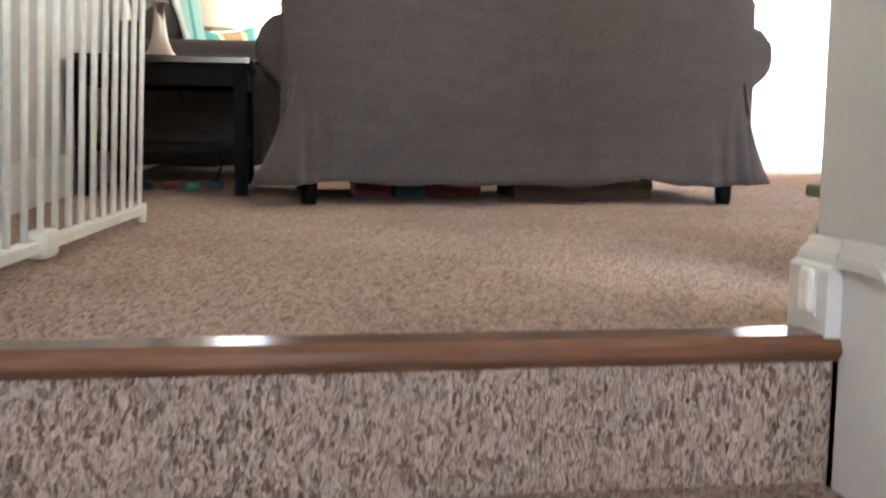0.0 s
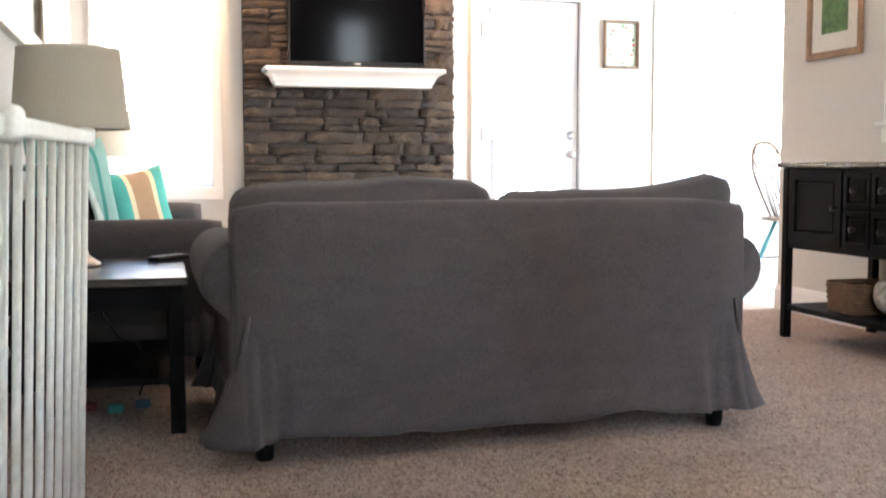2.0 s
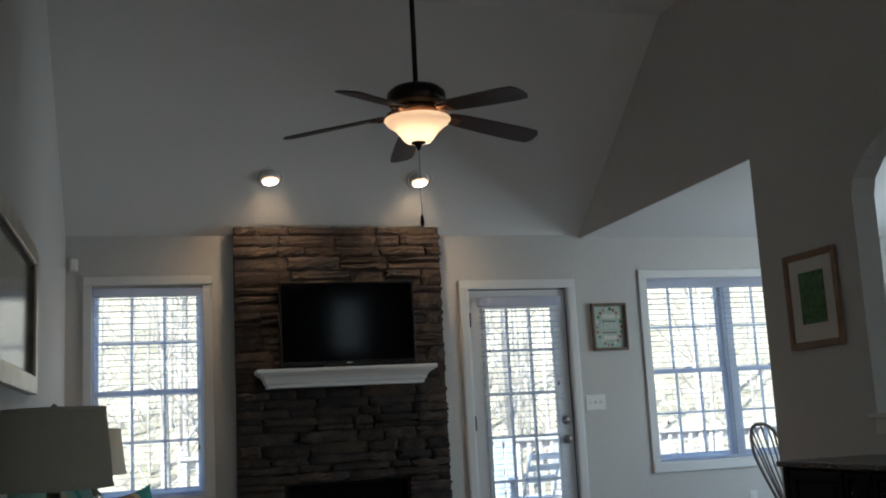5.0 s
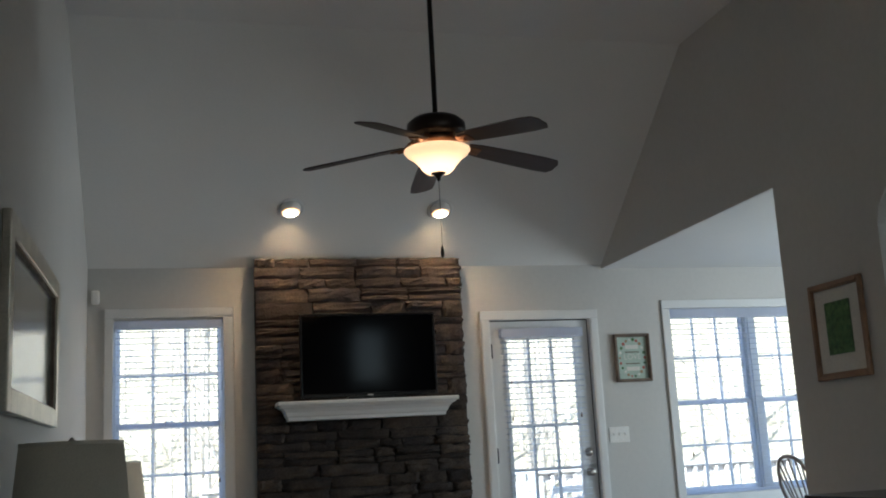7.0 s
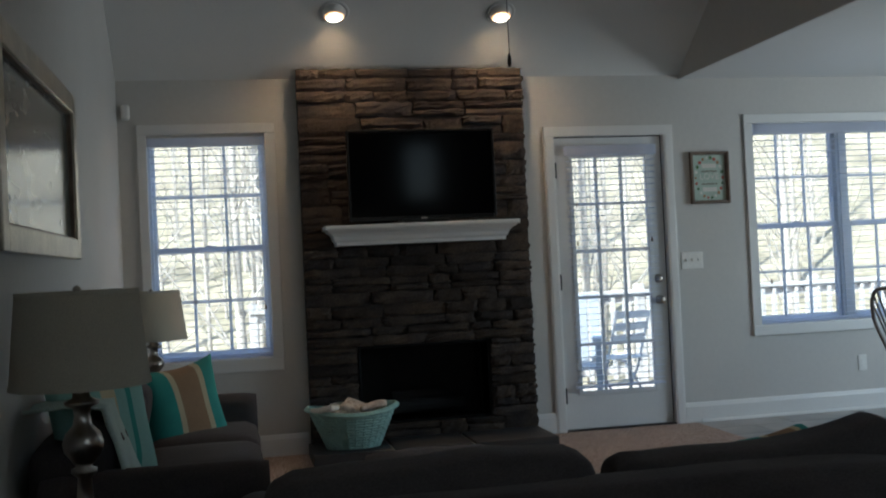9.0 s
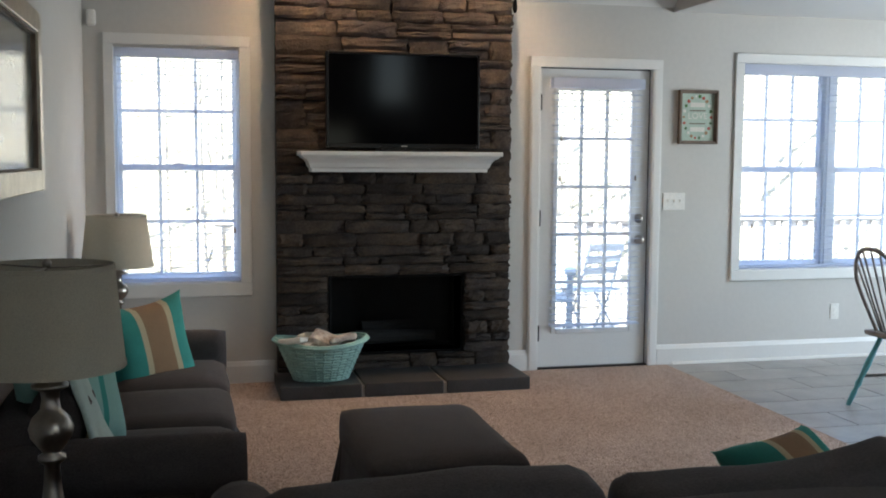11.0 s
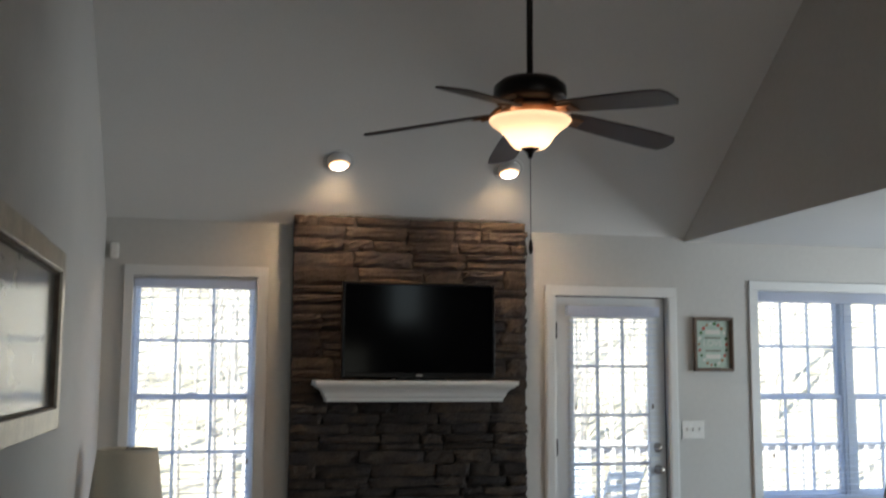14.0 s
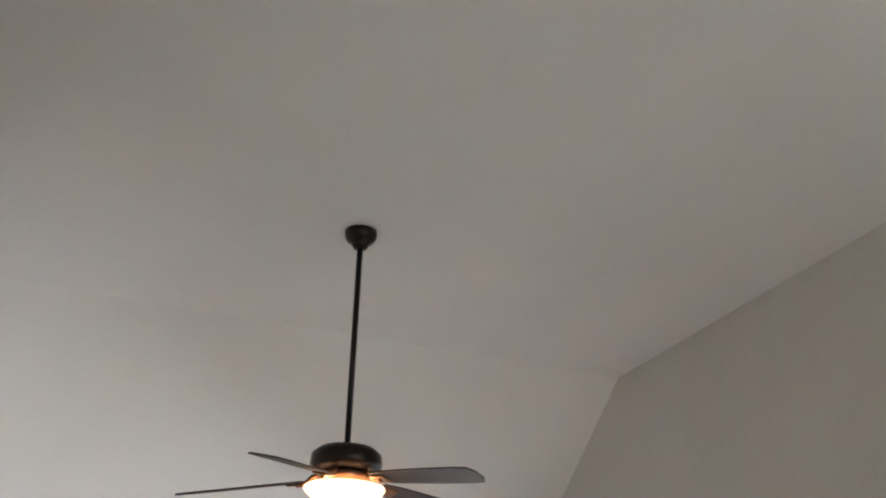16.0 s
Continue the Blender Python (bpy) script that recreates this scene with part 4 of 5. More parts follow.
def side_table(x0, x1, y0, y1, top, label):
    t = thing("side_table", pose(0, 0, 0), label, "side table")
    part("tabletop", one_box(x0, x1, y0, y1, top - 0.028, top, bevel=0.005), M_TABLE, t, "dark glossy tabletop")
    for x in (x0 + 0.015, x1 - 0.06):
        for y in (y0 + 0.015, y1 - 0.06):
            part("leg", one_box(x, x + 0.045, y, y + 0.045, 0.0, top - 0.028, bevel=0.003), M_BLACK, t)
    for a in ((x0 + 0.06, x1 - 0.06, y0 + 0.022, y0 + 0.042), (x0 + 0.06, x1 - 0.06, y1 - 0.042, y1 - 0.022)):
        part("apron", one_box(*a, top - 0.10, top - 0.028), M_BLACK, t)
    for a in ((x0 + 0.022, x0 + 0.042, y0 + 0.06, y1 - 0.06), (x1 - 0.042, x1 - 0.022, y0 + 0.06, y1 - 0.06)):
        part("apron", one_box(*a, top - 0.10, top - 0.028), M_BLACK, t)
    part("shelf", one_box(x0 + 0.03, x1 - 0.03, y0 + 0.03, y1 - 0.03, 0.15, 0.172, bevel=0.003), M_BLACK, t)
    return t


side_table(-3.80, -3.20, -4.47, -3.69, 0.475, "black square side table with a lower shelf")
side_table(-3.80, -3.33, -1.36, -0.60, 0.475, "black side table at the far end of the couch")


def table_lamp(x, y, z0, zs0, zs1, r0, r1, label):
    t = thing("table_lamp", pose(x, y, 0), label, "table lamp", "silver table lamps")
    h = zs0 - z0 + 0.03
    prof = [(0.082, 0.0), (0.084, 0.012), (0.07, 0.022), (0.048, 0.04), (0.030, 0.10), (0.022, 0.17), (0.018, 0.235), (0.034, 0.25), (0.034, 0.262), (0.02, 0.27),
            (0.030, 0.285), (0.050, 0.318), (0.055, 0.345), (0.046, 0.375), (0.026, 0.40), (0.021, 0.43), (0.024, 0.455), (0.044, 0.466), (0.046, 0.476), (0.024, 0.488), (0.021, 0.52), (0.012, 0.56)]
    k = h / 0.56
    part("base", lathe(bmesh.new(), [(r, z0 + z * k) for r, z in prof], 28), M_METAL, t, "turned brushed nickel base", smooth=True)
    part("stem", lathe(bmesh.new(), [(0.006, zs0), (0.006, zs1 - 0.008)], 10), M_METAL, t)
    part("finial", lathe(bmesh.new(), [(0.004, zs1 - 0.010), (0.010, zs1 - 0.004), (0.012, zs1 + 0.006), (0.003, zs1 + 0.015)], 14), M_METAL, t, smooth=True)
    bm = bmesh.new()
    for i in range(3):
        a = radians(120 * i + 20)
        tube(bm, [(0, 0, zs1 - 0.008), (r1 * math.cos(a), r1 * math.sin(a), zs1 - 0.008)], 0.0025, 6)
    part("spider", bm, M_METAL, t)
    bm = lathe(bmesh.new(), [(r0, zs0), (r1, zs1), (r1 - 0.003, zs1), (r0 - 0.003, zs0)], 48, close=False)
    s = part("shade", bm, M_SHADE, t, "tapered oatmeal linen drum shade", smooth=True)
    bm = lathe(bmesh.new(), [(r0 + 0.0015, zs0), (r0 + 0.0015, zs0 + 0.012)], 48, close=False)
    part("lower_binding", bm, M_SHADE, t, smooth=True)
    part("upper_binding", lathe(bmesh.new(), [(r1 + 0.0015, zs1 - 0.012), (r1 + 0.0015, zs1)], 48, close=False), M_SHADE, t, smooth=True)
    return t


table_lamp(-3.55, -4.02, 0.475, 0.922, 1.18, 0.184, 0.160, "brushed nickel table lamp with oatmeal shade, unlit")
table_lamp(-3.590, -0.93, 0.475, 0.86, 1.135, 0.188, 0.154, "brushed nickel table lamp with oatmeal shade beside the window, unlit")
rem = thing("remote_control", pose(-3.25, -3.90, 0.475, 0, 0, -40), "black remote control lying on the side table", "remote control")
part("case", one_box(-0.024, 0.024, -0.085, 0.085, 0.0, 0.02, bevel=0.006), M_TVB, rem)
bm = bmesh.new()
for i in range(5):
    for j in (-1, 0, 1):
        box(bm, j * 0.013 - 0.004, j * 0.013 + 0.004, -0.065 + i * 0.028, -0.055 + i * 0.028, 0.0195, 0.0215)
part("buttons", bm, M_RAIL, rem)


def gate(m, length, h, n, label):
    t = thing("safety_gate", m, label, "safety gate")
    part("bottom_rail", one_box(-0.013, 0.013, 0.0, length, 0.02, 0.045, bevel=0.005), M_GATE, t)
    part("top_rail", one_box(-0.014, 0.014, 0.0, length, h - 0.03, h, bevel=0.007), M_GATE, t)
    first = None
    for i in range(n):
        y = 0.012 + (length - 0.024) * i / (n - 1)
        if not first:
            first = part("bar", lathe(bmesh.new(), [(0.0068, 0.044), (0.0068, h - 0.028)], 10), M_GATE, t, smooth=True)
            first.location = (0, y, 0)
        else:
            b = new("bar", first.data)
            b.parent, b.location = t, (0, y, 0)
    for y in (0.0, length):
        part("end_cap", lathe(bmesh.new(), [(0.012, h - 0.034), (0.017, h - 0.03), (0.017, h + 0.002), (0.01, h + 0.006)], 14, (0, y, 0)), M_GATE, t, smooth=True)
        part("foot_cap", lathe(bmesh.new(), [(0.014, 0.0), (0.016, 0.02), (0.016, 0.05)], 14, (0, y, 0)), M_GATE, t, smooth=True)
    return t


front_gate = gate(pose(-3.567, -6.594, 0, 0, 2.2, -5.5), 1.2, 0.875, 15, "white metal bar safety gate folded back along the wall")
for z in (0.035, 0.862):
    part("hinge_block", soft_box(bmesh.new(), (0.004, 0.43 if z < 0.5 else 0.5, z), (0.045, 0.08, 0.052), 0.013, 4), M_GATE, front_gate, "white plastic hinge block", smooth=True)
gate(pose(-3.64, -6.75, 0, 0, 1.5, -2.5), 0.66, 0.875, 8, "second white bar gate panel behind the first")

# cords with small dark tassels on the blinds
for owner, x, y, z0, z1 in ((b3, -0.765, -0.045, 1.60, 1.94), (b3, -0.773, -0.045, 1.33, 1.94), (b3, -0.222, -0.045, 1.335, 1.94), (b1, -2.935, -0.006, 1.0, 2.06), (b2, 0.70, -0.01, 0.99, 2.05)):
    part("cord", tube(bmesh.new(), [(x, y, z1), (x, y, z0)], 0.0012, 5), M_BLIND, owner)
    part("tassel", lathe(bmesh.new(), [(0.002, z0 + 0.004), (0.006, z0 - 0.006), (0.008, z0 - 0.028), (0.002, z0 - 0.032)], 10, (x, y, 0)), M_FRAME_G, owner, "small brown wooden tassel", smooth=True)

# ---- console, baskets, pictures ----
cons = thing("console_table", pose(0, 0, 0), "black console table with panelled doors and a low shelf", "console table")
cx0, cx1, cy0, cy1, ct = -0.475, 0.036, -4.62, -3.36, 0.815
part("tabletop", one_box(cx0 - 0.02, cx1, cy0 - 0.02, cy1 + 0.02, ct - 0.025, ct, bevel=0.006), M_TABLE, cons, "dark brown top")
part("case", one_box(cx0 + 0.01, cx1 - 0.01, cy0 + 0.01, cy1 - 0.01, ct - 0.395, ct - 0.025, bevel=0.003), M_BLACK, cons)
for x in (cx0, cx1 - 0.038):
    for y in (cy0, cy1 - 0.038):
        part("leg", one_box(x, x + 0.038, y, y + 0.038, 0.0, ct - 0.025, bevel=0.003), M_BLACK, cons)
part("shelf", one_box(cx0 + 0.01, cx1 - 0.01, cy0 + 0.01, cy1 - 0.01, 0.13, 0.155, bevel=0.003), M_BLACK, cons)


def front_panel(nm, y0, y1, z0, z1, rail, ky):
    d = part(nm, holed(bmesh.new(), y0, y1, z0, z1, [(y0 + rail, y1 - rail, z0 + rail, z1 - rail)], lambda b, u, v, z, w: box(b, cx0 - 0.008, cx0 + 0.011, u, v, z, w)), M_BLACK, cons)
    part("raised_panel", one_box(cx0 - 0.003, cx0 + 0.012, y0 + rail + 0.012, y1 - rail - 0.012, z0 + rail + 0.012, z1 - rail - 0.012, bevel=0.004), M_BLACK, d)
    bm = lathe(bmesh.new(), [(0.006, 0), (0.006, 0.012), (0.013, 0.018), (0.012, 0.026), (0.002, 0.03)], 14)
    bmesh.ops.transform(bm, matrix=pose(cx0 - 0.008, ky, (z0 + z1) / 2, 0, -90, 0), verts=bm.verts)
    part("knob", bm, M_BRONZE, d, smooth=True)


front_panel("cabinet_door", -3.80, -3.42, ct - 0.36, ct - 0.035, 0.045, -3.775)
front_panel("cabinet_door", -4.56, -4.18, ct - 0.36, ct - 0.035, 0.045, -4.20)
for i in range(2):
    for j in range(2):
        y0 = -3.985 - 0.18 * i
        front_panel("drawer", y0, y0 + 0.17, ct - 0.36 + 0.165 * j, ct - 0.205 + 0.165 * j, 0.022, y0 + 0.085)


def wicker(parent, name, x, y, z0, rx0, ry0, rx1, ry1, h, material, rows, stakes, smooth=True, square=1.0):
    """A woven wall: rods that pass in and out of the stakes, row on row."""
    bm = bmesh.new()
    for j in range(rows):
        f = (j + 0.5) / rows
        pts = []
        n = stakes * 4
        for i in range(n + 1):
            a = 2 * math.pi * i / n
            k = 1 + 0.018 * math.sin(a * stakes / 2 + math.pi * (j % 2))
            c, d = (math.copysign(abs(v) ** square, v) for v in (math.cos(a), math.sin(a)))
            pts.append((x + k * (rx0 + (rx1 - rx0) * f) * c, y + k * (ry0 + (ry1 - ry0) * f) * d, z0 + h * f))
        tube(bm, pts, h / rows * 0.52, 5)
    part(name, bm, material, parent, smooth=smooth)


cb = thing("wicker_basket", pose(0, 0, 0), "brown wicker basket on the console shelf", "basket")
wicker(cb, "weave", -0.30, -3.72, 0.157, 0.115, 0.105, 0.125, 0.115, 0.135, M_WICKER, 10, 16, square=0.4)
part("bottom", lathe(bmesh.new(), [(0.1, 0.156), (0.1, 0.17)], 20, (-0.30, -3.72, 0)), M_WICKER, cb)
tagged(link_mesh("fabric_bundle", soft_box(bmesh.new(), (-0.25, -4.0, 0.25), (0.22, 0.34, 0.18), 0.085, 8, wave=0.03), M_PAPER, True), "rolled patterned cloth on the console shelf", "cloth")
tagged(link_mesh("folded_cloth", soft_box(bmesh.new(), (-0.25, -4.3, 0.255), (0.3, 0.24, 0.2), 0.06, 6, wave=0.02), M_MATB, True), "folded off-white cloth on the console shelf", "cloth")

bk = thing("laundry_basket", pose(0, 0, 0.015), "aqua wicker basket of crumpled papers on the hearth", "basket")
BX, BY = -2.434, -0.365
wicker(bk, "weave", BX, BY, 0.068, 0.162, 0.12, 0.262, 0.185, 0.225, M_BASKET, 13, 26)
part("bottom", lathe(bmesh.new(), [(0.158, 0.067), (0.158, 0.085)], 28, (BX, BY, 0), 1.0, 0.72), M_BASKET, bk)
bm = bmesh.new()
for dz, rr in ((0.298, 1.0), (0.312, 1.05), (0.302, 1.09)):
    pts = [(BX + rr * 0.268 * math.cos(2 * math.pi * i / 48), BY + rr * 0.19 * math.sin(2 * math.pi * i / 48), dz + 0.018 * math.cos(4 * math.pi * i / 48)) for i in range(49)]
    tube(bm, pts, 0.011, 6)
part("rim", bm, M_BASKET, bk, "braided rim", smooth=True)
for i in range(26):
    a = 2 * math.pi * (i + 0.5) / 26
    part("stake", tube(bmesh.new(), [(BX + 0.166 * math.cos(a), BY + 0.124 * math.sin(a), 0.07), (BX + 0.266 * math.cos(a), BY + 0.188 * math.sin(a), 0.30)], 0.0068, 5), M_BASKET, bk)
rp = random.Random(3)
for i in range(6):
    m = pose(BX - 0.12 + 0.05 * i, BY + rp.uniform(-0.05, 0.05), 0.315 + rp.uniform(0, 0.03), rp.uniform(-35, 35), rp.uniform(-30, 30), rp.uniform(0, 90))
    p = soft_box(bmesh.new(), (0, 0, 0), (0.24, 0.15, 0.045), 0.018, 8, wave=0.07, seed=i * 9.0, m=m)
    tagged(link_mesh("crumpled_paper", p, M_PAPER if i % 2 else M_MATB, False), "crumpled printed paper in the aqua basket", "paper", "papers in the basket")


def picture(name, m, w, h, fw, fd, fm, bm_m, label, inner=None, lip=None):
    """A framed picture, hung with its back at local y = 0, facing -y."""
    t = thing(name, m, label, "picture")
    part("frame", frame_rect(bmesh.new(), -w / 2, w / 2, -h / 2, h / 2, fw, -fd, -0.001, bevel=0.005), fm, t)
    part("inner_lip", frame_rect(bmesh.new(), -w / 2 + fw, w / 2 - fw, -h / 2 + fw, h / 2 - fw, 0.008, -fd * 0.7, -0.001, bevel=0.002), lip or fm, t)
    part("picture_sheet", one_box(-w / 2 + fw, w / 2 - fw, -0.008, -0.002, -h / 2 + fw, h / 2 - fw), bm_m, t)
    if inner:
        part("print", one_box(inner[0], inner[1], -0.0105, -0.0085, inner[2], inner[3]), inner[4], t)
    return t


M_LAND = mat("dark_landscape_print", (0.25, 0.245, 0.22), 0.14, var=0.5, scale=3.5, color2=(0.09, 0.10, 0.085), spec=0.55, stretch=(1, 1, 2.5), bump=0.15, bscale=25)
picture("framed_picture", pose(XL, -2.915, 1.668, 0, 0, 90), 1.60, 0.725, 0.085, 0.038, M_FRAME_S, M_LAND, "large champagne-framed landscape under glass on the wall", lip=M_FRAME_G)
picture("framed_picture", pose(XR, -2.983, 1.598, 0, 0, -90), 0.445, 0.50, 0.028, 0.022, M_FRAME_W, M_MATB, "brown wood frame with a matted green leaf print",
        inner=(-0.105, 0.105, -0.125, 0.145, M_LEAF))
M_SIGN = mat("aged_mint_board", (0.42, 0.50, 0.42), 0.7, var=0.08, scale=9)
M_SIGNRED = mat("sign_red", (0.40, 0.08, 0.06), 0.7)
sg = picture("wall_sign", pose(0.2535, 0.0, 1.745), 0.298, 0.375, 0.016, 0.035, M_FRAME_G, M_SIGN, "small wooden framed sign with flowers and white lettering")


def text(body, x, z, size, material, parent):
    c = bpy.data.curves.new("lettering", "FONT")
    c.body, c.size, c.align_x, c.extrude = body, size, "CENTER", 0.0006
    o = new("lettering_source", c)
    dg = bpy.context.evaluated_depsgraph_get()
    me = bpy.data.meshes.new_from_object(o.evaluated_get(dg))
    bpy.data.objects.remove(o)
    me.materials.clear()
    me.materials.append(material)
    l = new("lettering", me)
    l.parent = parent
    l.matrix_local = pose(x, -0.0092, z, 90, 0, 0)
    return l


text("LOVE", 0, -0.012, 0.062, M_MATB, sg)
for z, w, hh, mm in ((0.085, 0.11, 0.032, M_MATB), (0.045, 0.12, 0.008, M_FRAME_G), (-0.045, 0.12, 0.008, M_FRAME_G), (-0.085, 0.11, 0.032, M_MATB)):
    part("text_bar", one_box(-w / 2, w / 2, -0.0098, -0.0082, z - hh / 2, z + hh / 2), mm, sg)
rf = random.Random(5)
for i in range(22):
    a = 2 * math.pi * i / 22
    x, z = 0.105 * math.cos(a), 0.145 * math.sin(a)
    bm = lathe(bmesh.new(), [(0.009 + 0.005 * rf.random(), 0), (0.006, 0.0016)], 7)
    bmesh.ops.transform(bm, matrix=pose(x, -0.0082, z, 90, 0, 0), verts=bm.verts)
    part("flower", bm, (M_SIGNRED, M_LEAF, M_MATB, M_TAN)[i % 4], sg)

sw = thing("light_switch", pose(0.092, 0.0, 1.155), "white three-gang toggle switch plate", "light switch")
part("plate", one_box(-0.083, 0.083, -0.007, -0.001, -0.06, 0.06, bevel=0.003), M_PLATE, sw)
for x in (-0.046, 0, 0.046):
    part("toggle", one_box(x - 0.005, x + 0.005, -0.018, -0.006, -0.004, 0.014, bevel=0.002), M_PLATE, sw)
ol = thing("wall_outlet", pose(1.401, 0.0, 0.34), "white duplex wall outlet", "outlet")
part("plate", one_box(-0.035, 0.035, -0.006, -0.001, -0.057, 0.057, bevel=0.003), M_PLATE, ol)
for z in (-0.02, 0.02):
    part("socket", lathe(bmesh.new(), [(0.016, 0.0), (0.016, 0.003)], 16), M_PLATE, ol).matrix_local = pose(0, -0.006, z, 90, 0, 0)
se = thing("alarm_sensor", pose(-3.774, 0.0, 2.282), "small white alarm sensor high on the wall", "sensor")
part("body", soft_box(bmesh.new(), (0, -0.024, 0), (0.055, 0.045, 0.10), 0.016, 5), M_PLATE, se, smooth=True)
structure("arch_sill", one_box(XR - 0.03, XR + 0.16, AY0 - 0.03, AY1 + 0.03, AZ0 - 0.002, AZ0 + 0.022, bevel=0.005), M_TRIM, "white sill of the arched pass-through", "trim")
structure("arch_apron", one_box(XR - 0.015, XR - 0.001, AY0, AY1, AZ0 - 0.075, AZ0 - 0.003, bevel=0.004), M_TRIM, "white apron under the sill", "trim")
kc = thing("kitchen_cabinet", pose(0, 0, 0), "dark brown tall kitchen cabinet beyond the arch", "cabinet")
part("body", one_box(0.75, 1.35, -3.55, -3.0, 0.0, 2.25, bevel=0.004), M_CAB, kc)
for y in (-3.545, -3.27):
    part("door", one_box(0.735, 0.75, y, y + 0.265, 0.12, 2.22, bevel=0.004), M_CAB, kc)

# ---- spindle-back chair in the dining area ----
ch = thing("dining_chair", pose(0.84, -1.60, 0, 0, 0, -90), "grey and aqua painted spindle-back wooden chair", "dining chair")
part("seat", soft_box(bmesh.new(), (0, 0, 0.445), (0.40, 0.39, 0.04), 0.018, 6), M_CHAIR, ch, smooth=True)



def bow_at(f):
    """The hoop of the back: narrow at the seat, widest near its top, leaning backwards."""
    a = math.pi * f
    h = 0.46 + 0.49 * math.sin(a) ** 0.62
    w = 0.115 + 0.10 * min(1.0, (h - 0.46) / 0.30)
    return (w * math.copysign(abs(math.cos(a)) ** 0.75, math.cos(a)), -0.165 - 0.30 * (h - 0.46), h)


part("bow", tube(bmesh.new(), [bow_at(i / 32) for i in range(33)], 0.012, 8), M_CHAIR, ch, smooth=True)
for i in range(7):
    top = bow_at(0.26 + 0.08 * i)
    part("spindle", tube(bmesh.new(), [(top[0] * 0.5, -0.16, 0.46), (top[0] * 0.72, -0.165 - 0.30 * 0.2, 0.66), (top[0], top[1], top[2])], 0.0065, 7), M_CHAIR, ch, smooth=True)
for sx in (-1, 1):
    for sy in (-1, 1):
        p0, p1 = Vector((sx * 0.13, sy * 0.12, 0.43)), Vector((sx * 0.225, sy * 0.26, 0.0))
        bm = bmesh.new()
        prof = [(0.013, 0.0), (0.016, 0.08), (0.012, 0.11), (0.02, 0.14), (0.014, 0.17), (0.02, 0.26), (0.014, 0.36), (0.016, 0.44)]
        lathe(bm, prof, 10)
        d = (p0 - p1).normalized()
        bmesh.ops.transform(bm, matrix=Matrix.Translation(p1) @ d.to_track_quat("Z", "Y").to_matrix().to_4x4() @ Matrix.Diagonal((1, 1, (p0 - p1).length / 0.44, 1)), verts=bm.verts)
        part("leg", bm, M_CHAIRB if sx < 0 and sy < 0 else M_CHAIR, ch, smooth=True)
part("stretcher", tube(bmesh.new(), [(-0.187, -0.18, 0.18), (-0.187, 0.18, 0.18)], 0.01, 8), M_CHAIR, ch, smooth=True)
part("stretcher", tube(bmesh.new(), [(0.187, -0.18, 0.18), (0.187, 0.18, 0.18)], 0.01, 8), M_CHAIR, ch, smooth=True)

# ---- green stand past the stair wall ----
gs = thing("green_cabinet", pose(-2.12, -6.50, 0), "sage green painted stand with turned feet beside the stair wall", "cabinet")
part("body", one_box(0.02, 0.40, -0.18, 0.16, 0.155, 1.0, bevel=0.004), M_GREEN, gs)
part("ledge", one_box(-0.025, 0.43, -0.21, 0.19, 0.132, 0.155, bevel=0.006), M_GREEN, gs)
for x in (0.02, 0.38):
    for y in (-0.165, 0.145):
        part("foot", lathe(bmesh.new(), [(0.02, 0.0), (0.026, 0.012), (0.034, 0.045), (0.038, 0.072), (0.028, 0.098), (0.02, 0.106), (0.03, 0.118), (0.03, 0.132)], 18, (x, y, 0)), M_GREEN, gs, smooth=True)
        part("corner_post", lathe(bmesh.new(), [(0.026, 0.155), (0.026, 1.0)], 14, (x, y, 0)), M_GREEN, gs, smooth=True)

# ---- boxes and toys under the sofa and table ----
M_RED = mat("red_board", (0.17, 0.02, 0.02), 0.6, var=0.2, scale=10)
M_BLUE = mat("blue_board", (0.03, 0.075, 0.13), 0.6, var=0.2, scale=10)
M_CARD = mat("brown_cardboard", (0.12, 0.085, 0.055), 0.8, var=0.15, scale=8)
for x, w, mm, lb in ((-2.85, 0.12, M_RED, "red game box under the sofa"), (-2.715, 0.10, M_BLUE, "blue game box under the sofa"), (-2.60, 0.18, M_RED, "red game box under the sofa"), (-2.30, 0.50, M_CARD, "flat brown cardboard box under the sofa")):
    o = thing("game_box", pose(x, -4.55, 0), lb, "box", "boxes under the sofa")
    part("tray", one_box(0, w, 0, 0.3, 0.0, 0.045, bevel=0.003), mm, o)
    part("lid", one_box(-0.003, w + 0.003, -0.003, 0.303, 0.03, 0.058, bevel=0.003), mm, o)
for i, mm in enumerate((M_BLUE, M_RED, M_TEAL, M_BLUE)):
    tagged(link_mesh("toy_block", soft_box(bmesh.new(), (-3.60 + 0.085 * i, -4.12 + 0.05 * (i % 2), 0.014), (0.05, 0.04, 0.028), 0.008, 3), mm, True), "small coloured toy under the side table", "toy", "toys under the table")
bm = tube(bmesh.new(), [(-3.50, -3.93, 0.42), (-3.47, -3.95, 0.3), (-3.42, -3.96, 0.22), (-3.36, -3.95, 0.2), (-3.33, -3.92, 0.1), (-3.36, -3.9, 0.006)], 0.004, 6)
tagged(link_mesh("lamp_cord", bm, M_TVB, True), "black lamp cord hanging behind the side table", "cable")

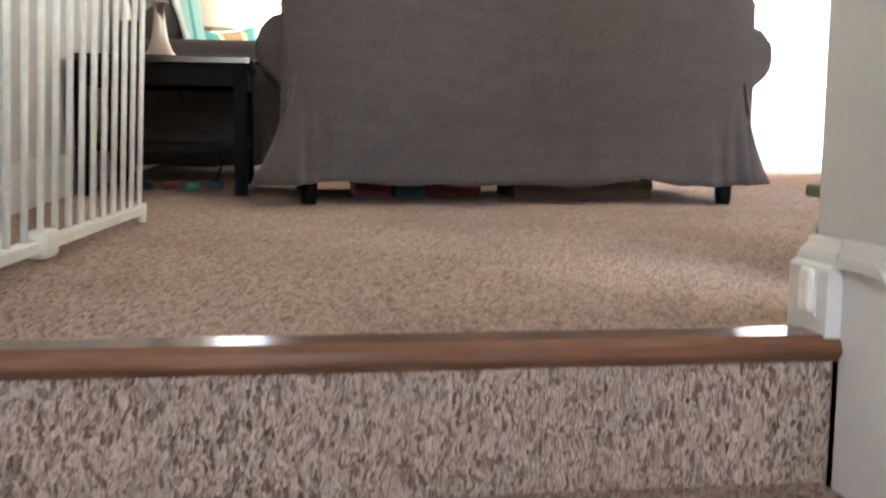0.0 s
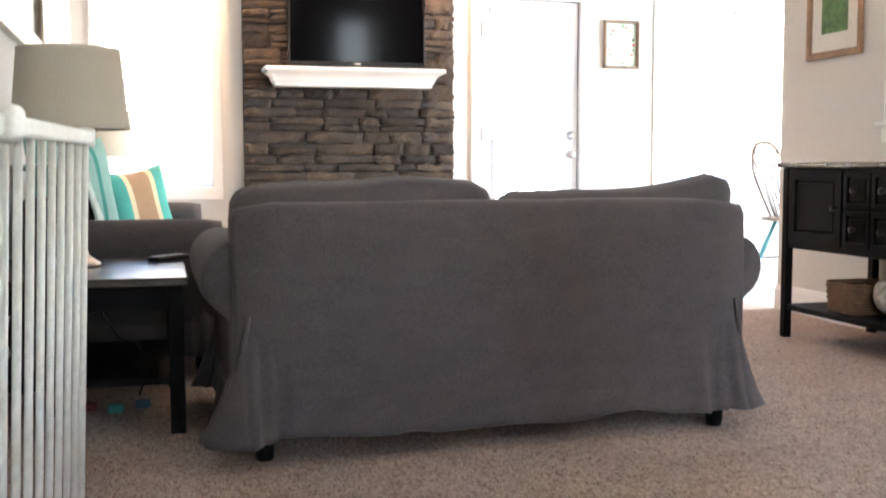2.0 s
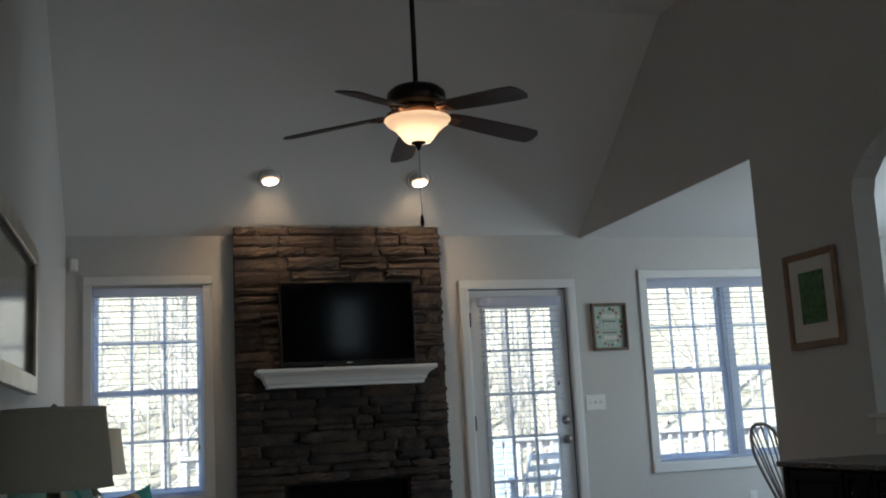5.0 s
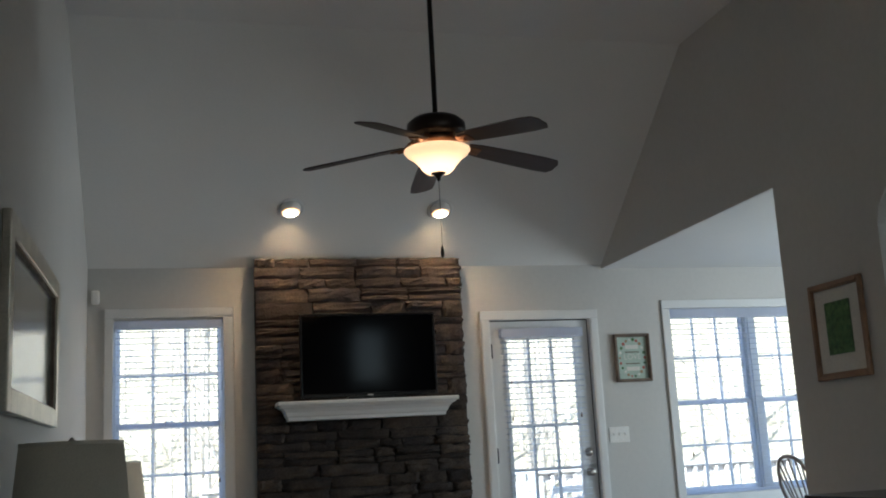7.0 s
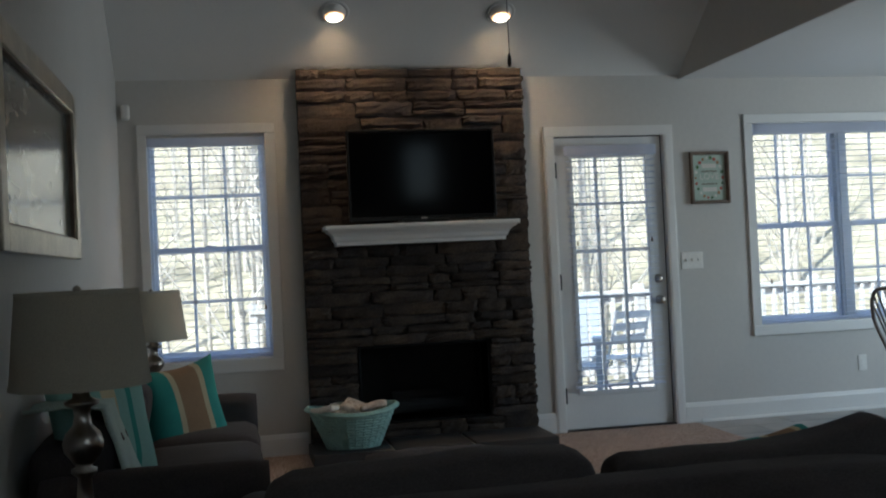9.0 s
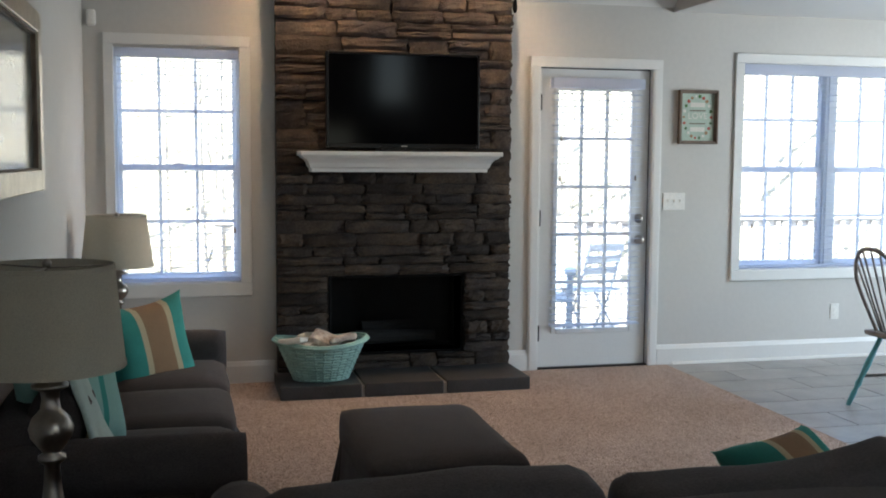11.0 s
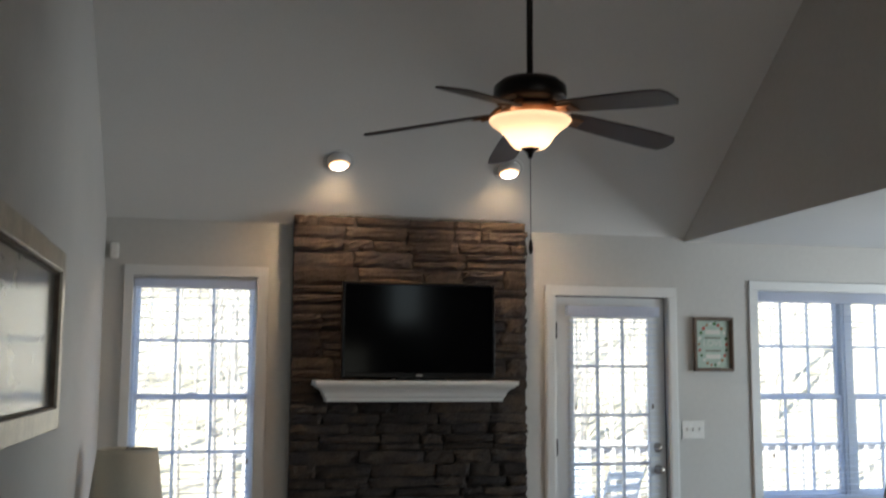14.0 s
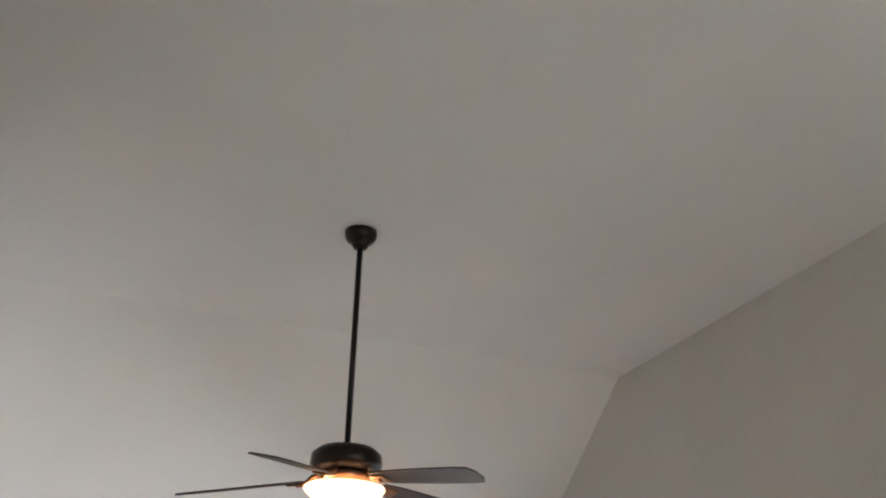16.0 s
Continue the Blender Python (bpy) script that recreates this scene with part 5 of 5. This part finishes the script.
# ---- outside ----
structure("ground", one_box(-800, 800, -800, 800, -2.0, -1.55), M_GROUND, "pale sunlit leaf litter", "ground")
deck = structure("deck", one_box(-3.0, 5.0, 0.17, 3.4, -0.16, -0.13), M_RAIL, "weathered wooden deck", "deck")
for i in range(23):
    y = 0.18 + 0.14 * i
    part("board", one_box(-3.0, 5.0, y, y + 0.134, -0.13, -0.105, bevel=0.003), M_DECK, deck)
dr = thing("deck_railing", pose(0, 3.3, -0.105), "grey wooden deck railing with square balusters", "railing")
part("top_rail", one_box(-3.0, 5.0, -0.07, 0.07, 0.92, 0.96, bevel=0.004), M_RAIL, dr)
part("upper_rail", one_box(-3.0, 5.0, -0.02, 0.02, 0.83, 0.92), M_RAIL, dr)
part("lower_rail", one_box(-3.0, 5.0, -0.02, 0.02, 0.09, 0.18), M_RAIL, dr)
bb = None
for i in range(62):
    x = -2.95 + 0.13 * i
    if bb is None:
        bb = part("baluster", one_box(-0.019, 0.019, -0.058, -0.02, 0.05, 0.9), M_RAIL, dr)
        bb.location = (x, 0, 0)
    else:
        o = new("baluster", bb.data)
        o.parent, o.location = dr, (x, 0, 0)
for x in (-2.96, -1.0, 1.0, 3.0, 4.96):
    part("post", one_box(x - 0.045, x + 0.045, -0.045, 0.045, -1.4, 1.02, bevel=0.004), M_RAIL, dr)
oc = thing("deck_chair", pose(-0.35, 1.5, -0.105, 0, 0, 160), "blue-grey slatted deck chair on the deck", "deck chair")
M_DCH = mat("blue_grey_paint", (0.38, 0.42, 0.48), 0.6, var=0.1)
for i in range(5):
    part("slat", one_box(-0.25, 0.25, -0.22 + 0.1 * i, -0.135 + 0.1 * i, 0.40, 0.42, bevel=0.003), M_DCH, oc)
    part("back_slat", one_box(-0.24 + 0.1 * i, -0.16 + 0.1 * i, -0.26, -0.24, 0.42, 1.0, bevel=0.003), M_DCH, oc)
for x in (-0.25, 0.21):
    for y in (-0.24, 0.2):
        part("leg", one_box(x, x + 0.05, y, y + 0.05, 0, 0.62, bevel=0.003), M_DCH, oc)
    part("armrest", one_box(x - 0.02, x + 0.07, -0.26, 0.28, 0.62, 0.645, bevel=0.004), M_DCH, oc)

M_BISTRO = mat("pale_grey_metal_paint", (0.68, 0.69, 0.71), 0.5, var=0.1)
bc = thing("bistro_chair", pose(0.10, 1.55, -0.105, 0, 0, 200), "thin pale grey folding bistro chair on the deck", "deck chair")
for x in (-0.18, 0.18):
    part("leg", tube(bmesh.new(), [(x, -0.20, 0.0), (x, 0.02, 0.36), (x, 0.20, 0.86)], 0.011, 7), M_BISTRO, bc, smooth=True)
    part("leg", tube(bmesh.new(), [(x * 0.9, 0.22, 0.0), (x * 0.9, -0.18, 0.45)], 0.011, 7), M_BISTRO, bc, smooth=True)
for i in range(5):
    part("seat_slat", one_box(-0.19, 0.19, -0.19 + 0.075 * i, -0.135 + 0.075 * i, 0.445, 0.458, bevel=0.002), M_BISTRO, bc)
for z in (0.62, 0.72, 0.82):
    part("back_slat", one_box(-0.185, 0.185, 0.20 * (z - 0.36) / 0.5 + 0.008, 0.20 * (z - 0.36) / 0.5 + 0.02, z - 0.03, z + 0.03, bevel=0.002), M_BISTRO, bc)

# slope added as a backdrop behind the trees, woodland shade in its colour
bm = bmesh.new()
grid = [[bm.verts.new((-60 + 6 * i, y, z + 1.2 * noise.noise(Vector((i * 0.5, y * 0.1, 0))) * (y > 15))) for i in range(21)]
        for y, z in ((13, -1.60), (18, -0.6), (26, 2.2), (36, 6.5), (48, 11.5), (70, 15.0), (95, 16.0))]
for a, b in zip(grid, grid[1:]):
    for i in range(20):
        bm.faces.new((a[i], a[i + 1], b[i + 1], b[i]))
structure("hillside", bm, M_WOODS, "added backdrop slope of leaf litter, coloured darker for woodland shade", "ground", smooth=True)

rt = random.Random(21)


def bare_tree(x, y, h, r):
    t = thing("tree", pose(x, y, -1.52), "leafless grey woodland tree", "tree", "bare trees")
    lean = (rt.uniform(-0.5, 0.5), rt.uniform(-0.3, 0.3))
    pts = [(lean[0] * f * f + 0.08 * math.sin(5 * f + x), lean[1] * f, h * f) for f in (0, 0.12, 0.25, 0.4, 0.55, 0.7, 0.85, 1.0)]
    part("trunk", tube(bmesh.new(), pts, r, 8, r * 0.25), M_BARK, t, smooth=True)
    bm = bmesh.new()
    for i in range(22):
        f = rt.uniform(0.10, 0.95)
        p = Vector((lean[0] * f * f + 0.08 * math.sin(5 * f + x), lean[1] * f, h * f))
        a = rt.uniform(0, 6.28)
        L = rt.uniform(0.6, 1.9) * (1.1 - 0.6 * f)
        d = Vector((math.cos(a), math.sin(a) * 0.6, rt.uniform(0.5, 1.5)))
        q = p + d * L * 0.5 + Vector((0, 0, 0.1 * L))
        e = p + d * L + Vector((0, 0, 0.35 * L))
        rr = r * 0.30 * (1.1 - f)
        tube(bm, [p, q, e], rr, 5, rr * 0.3)
        for k in range(3):
            s = q + (e - q) * rt.random()
            tube(bm, [s, s + Vector((rt.uniform(-0.5, 0.5), rt.uniform(-0.3, 0.3), rt.uniform(0, 0.6))) * L * 0.45], rr * 0.4, 4, rr * 0.15)
    part("limbs", bm, M_BARK, t)


for i in range(110):
    y = 10 + 30 * (i / 110) ** 1.2 + rt.uniform(-1.2, 1.2)
    bare_tree(rt.uniform(-0.60, 0.60) * y + rt.uniform(-0.6, 2.2), y, rt.uniform(8, 15), rt.uniform(0.03, 0.11))

lay_stones()
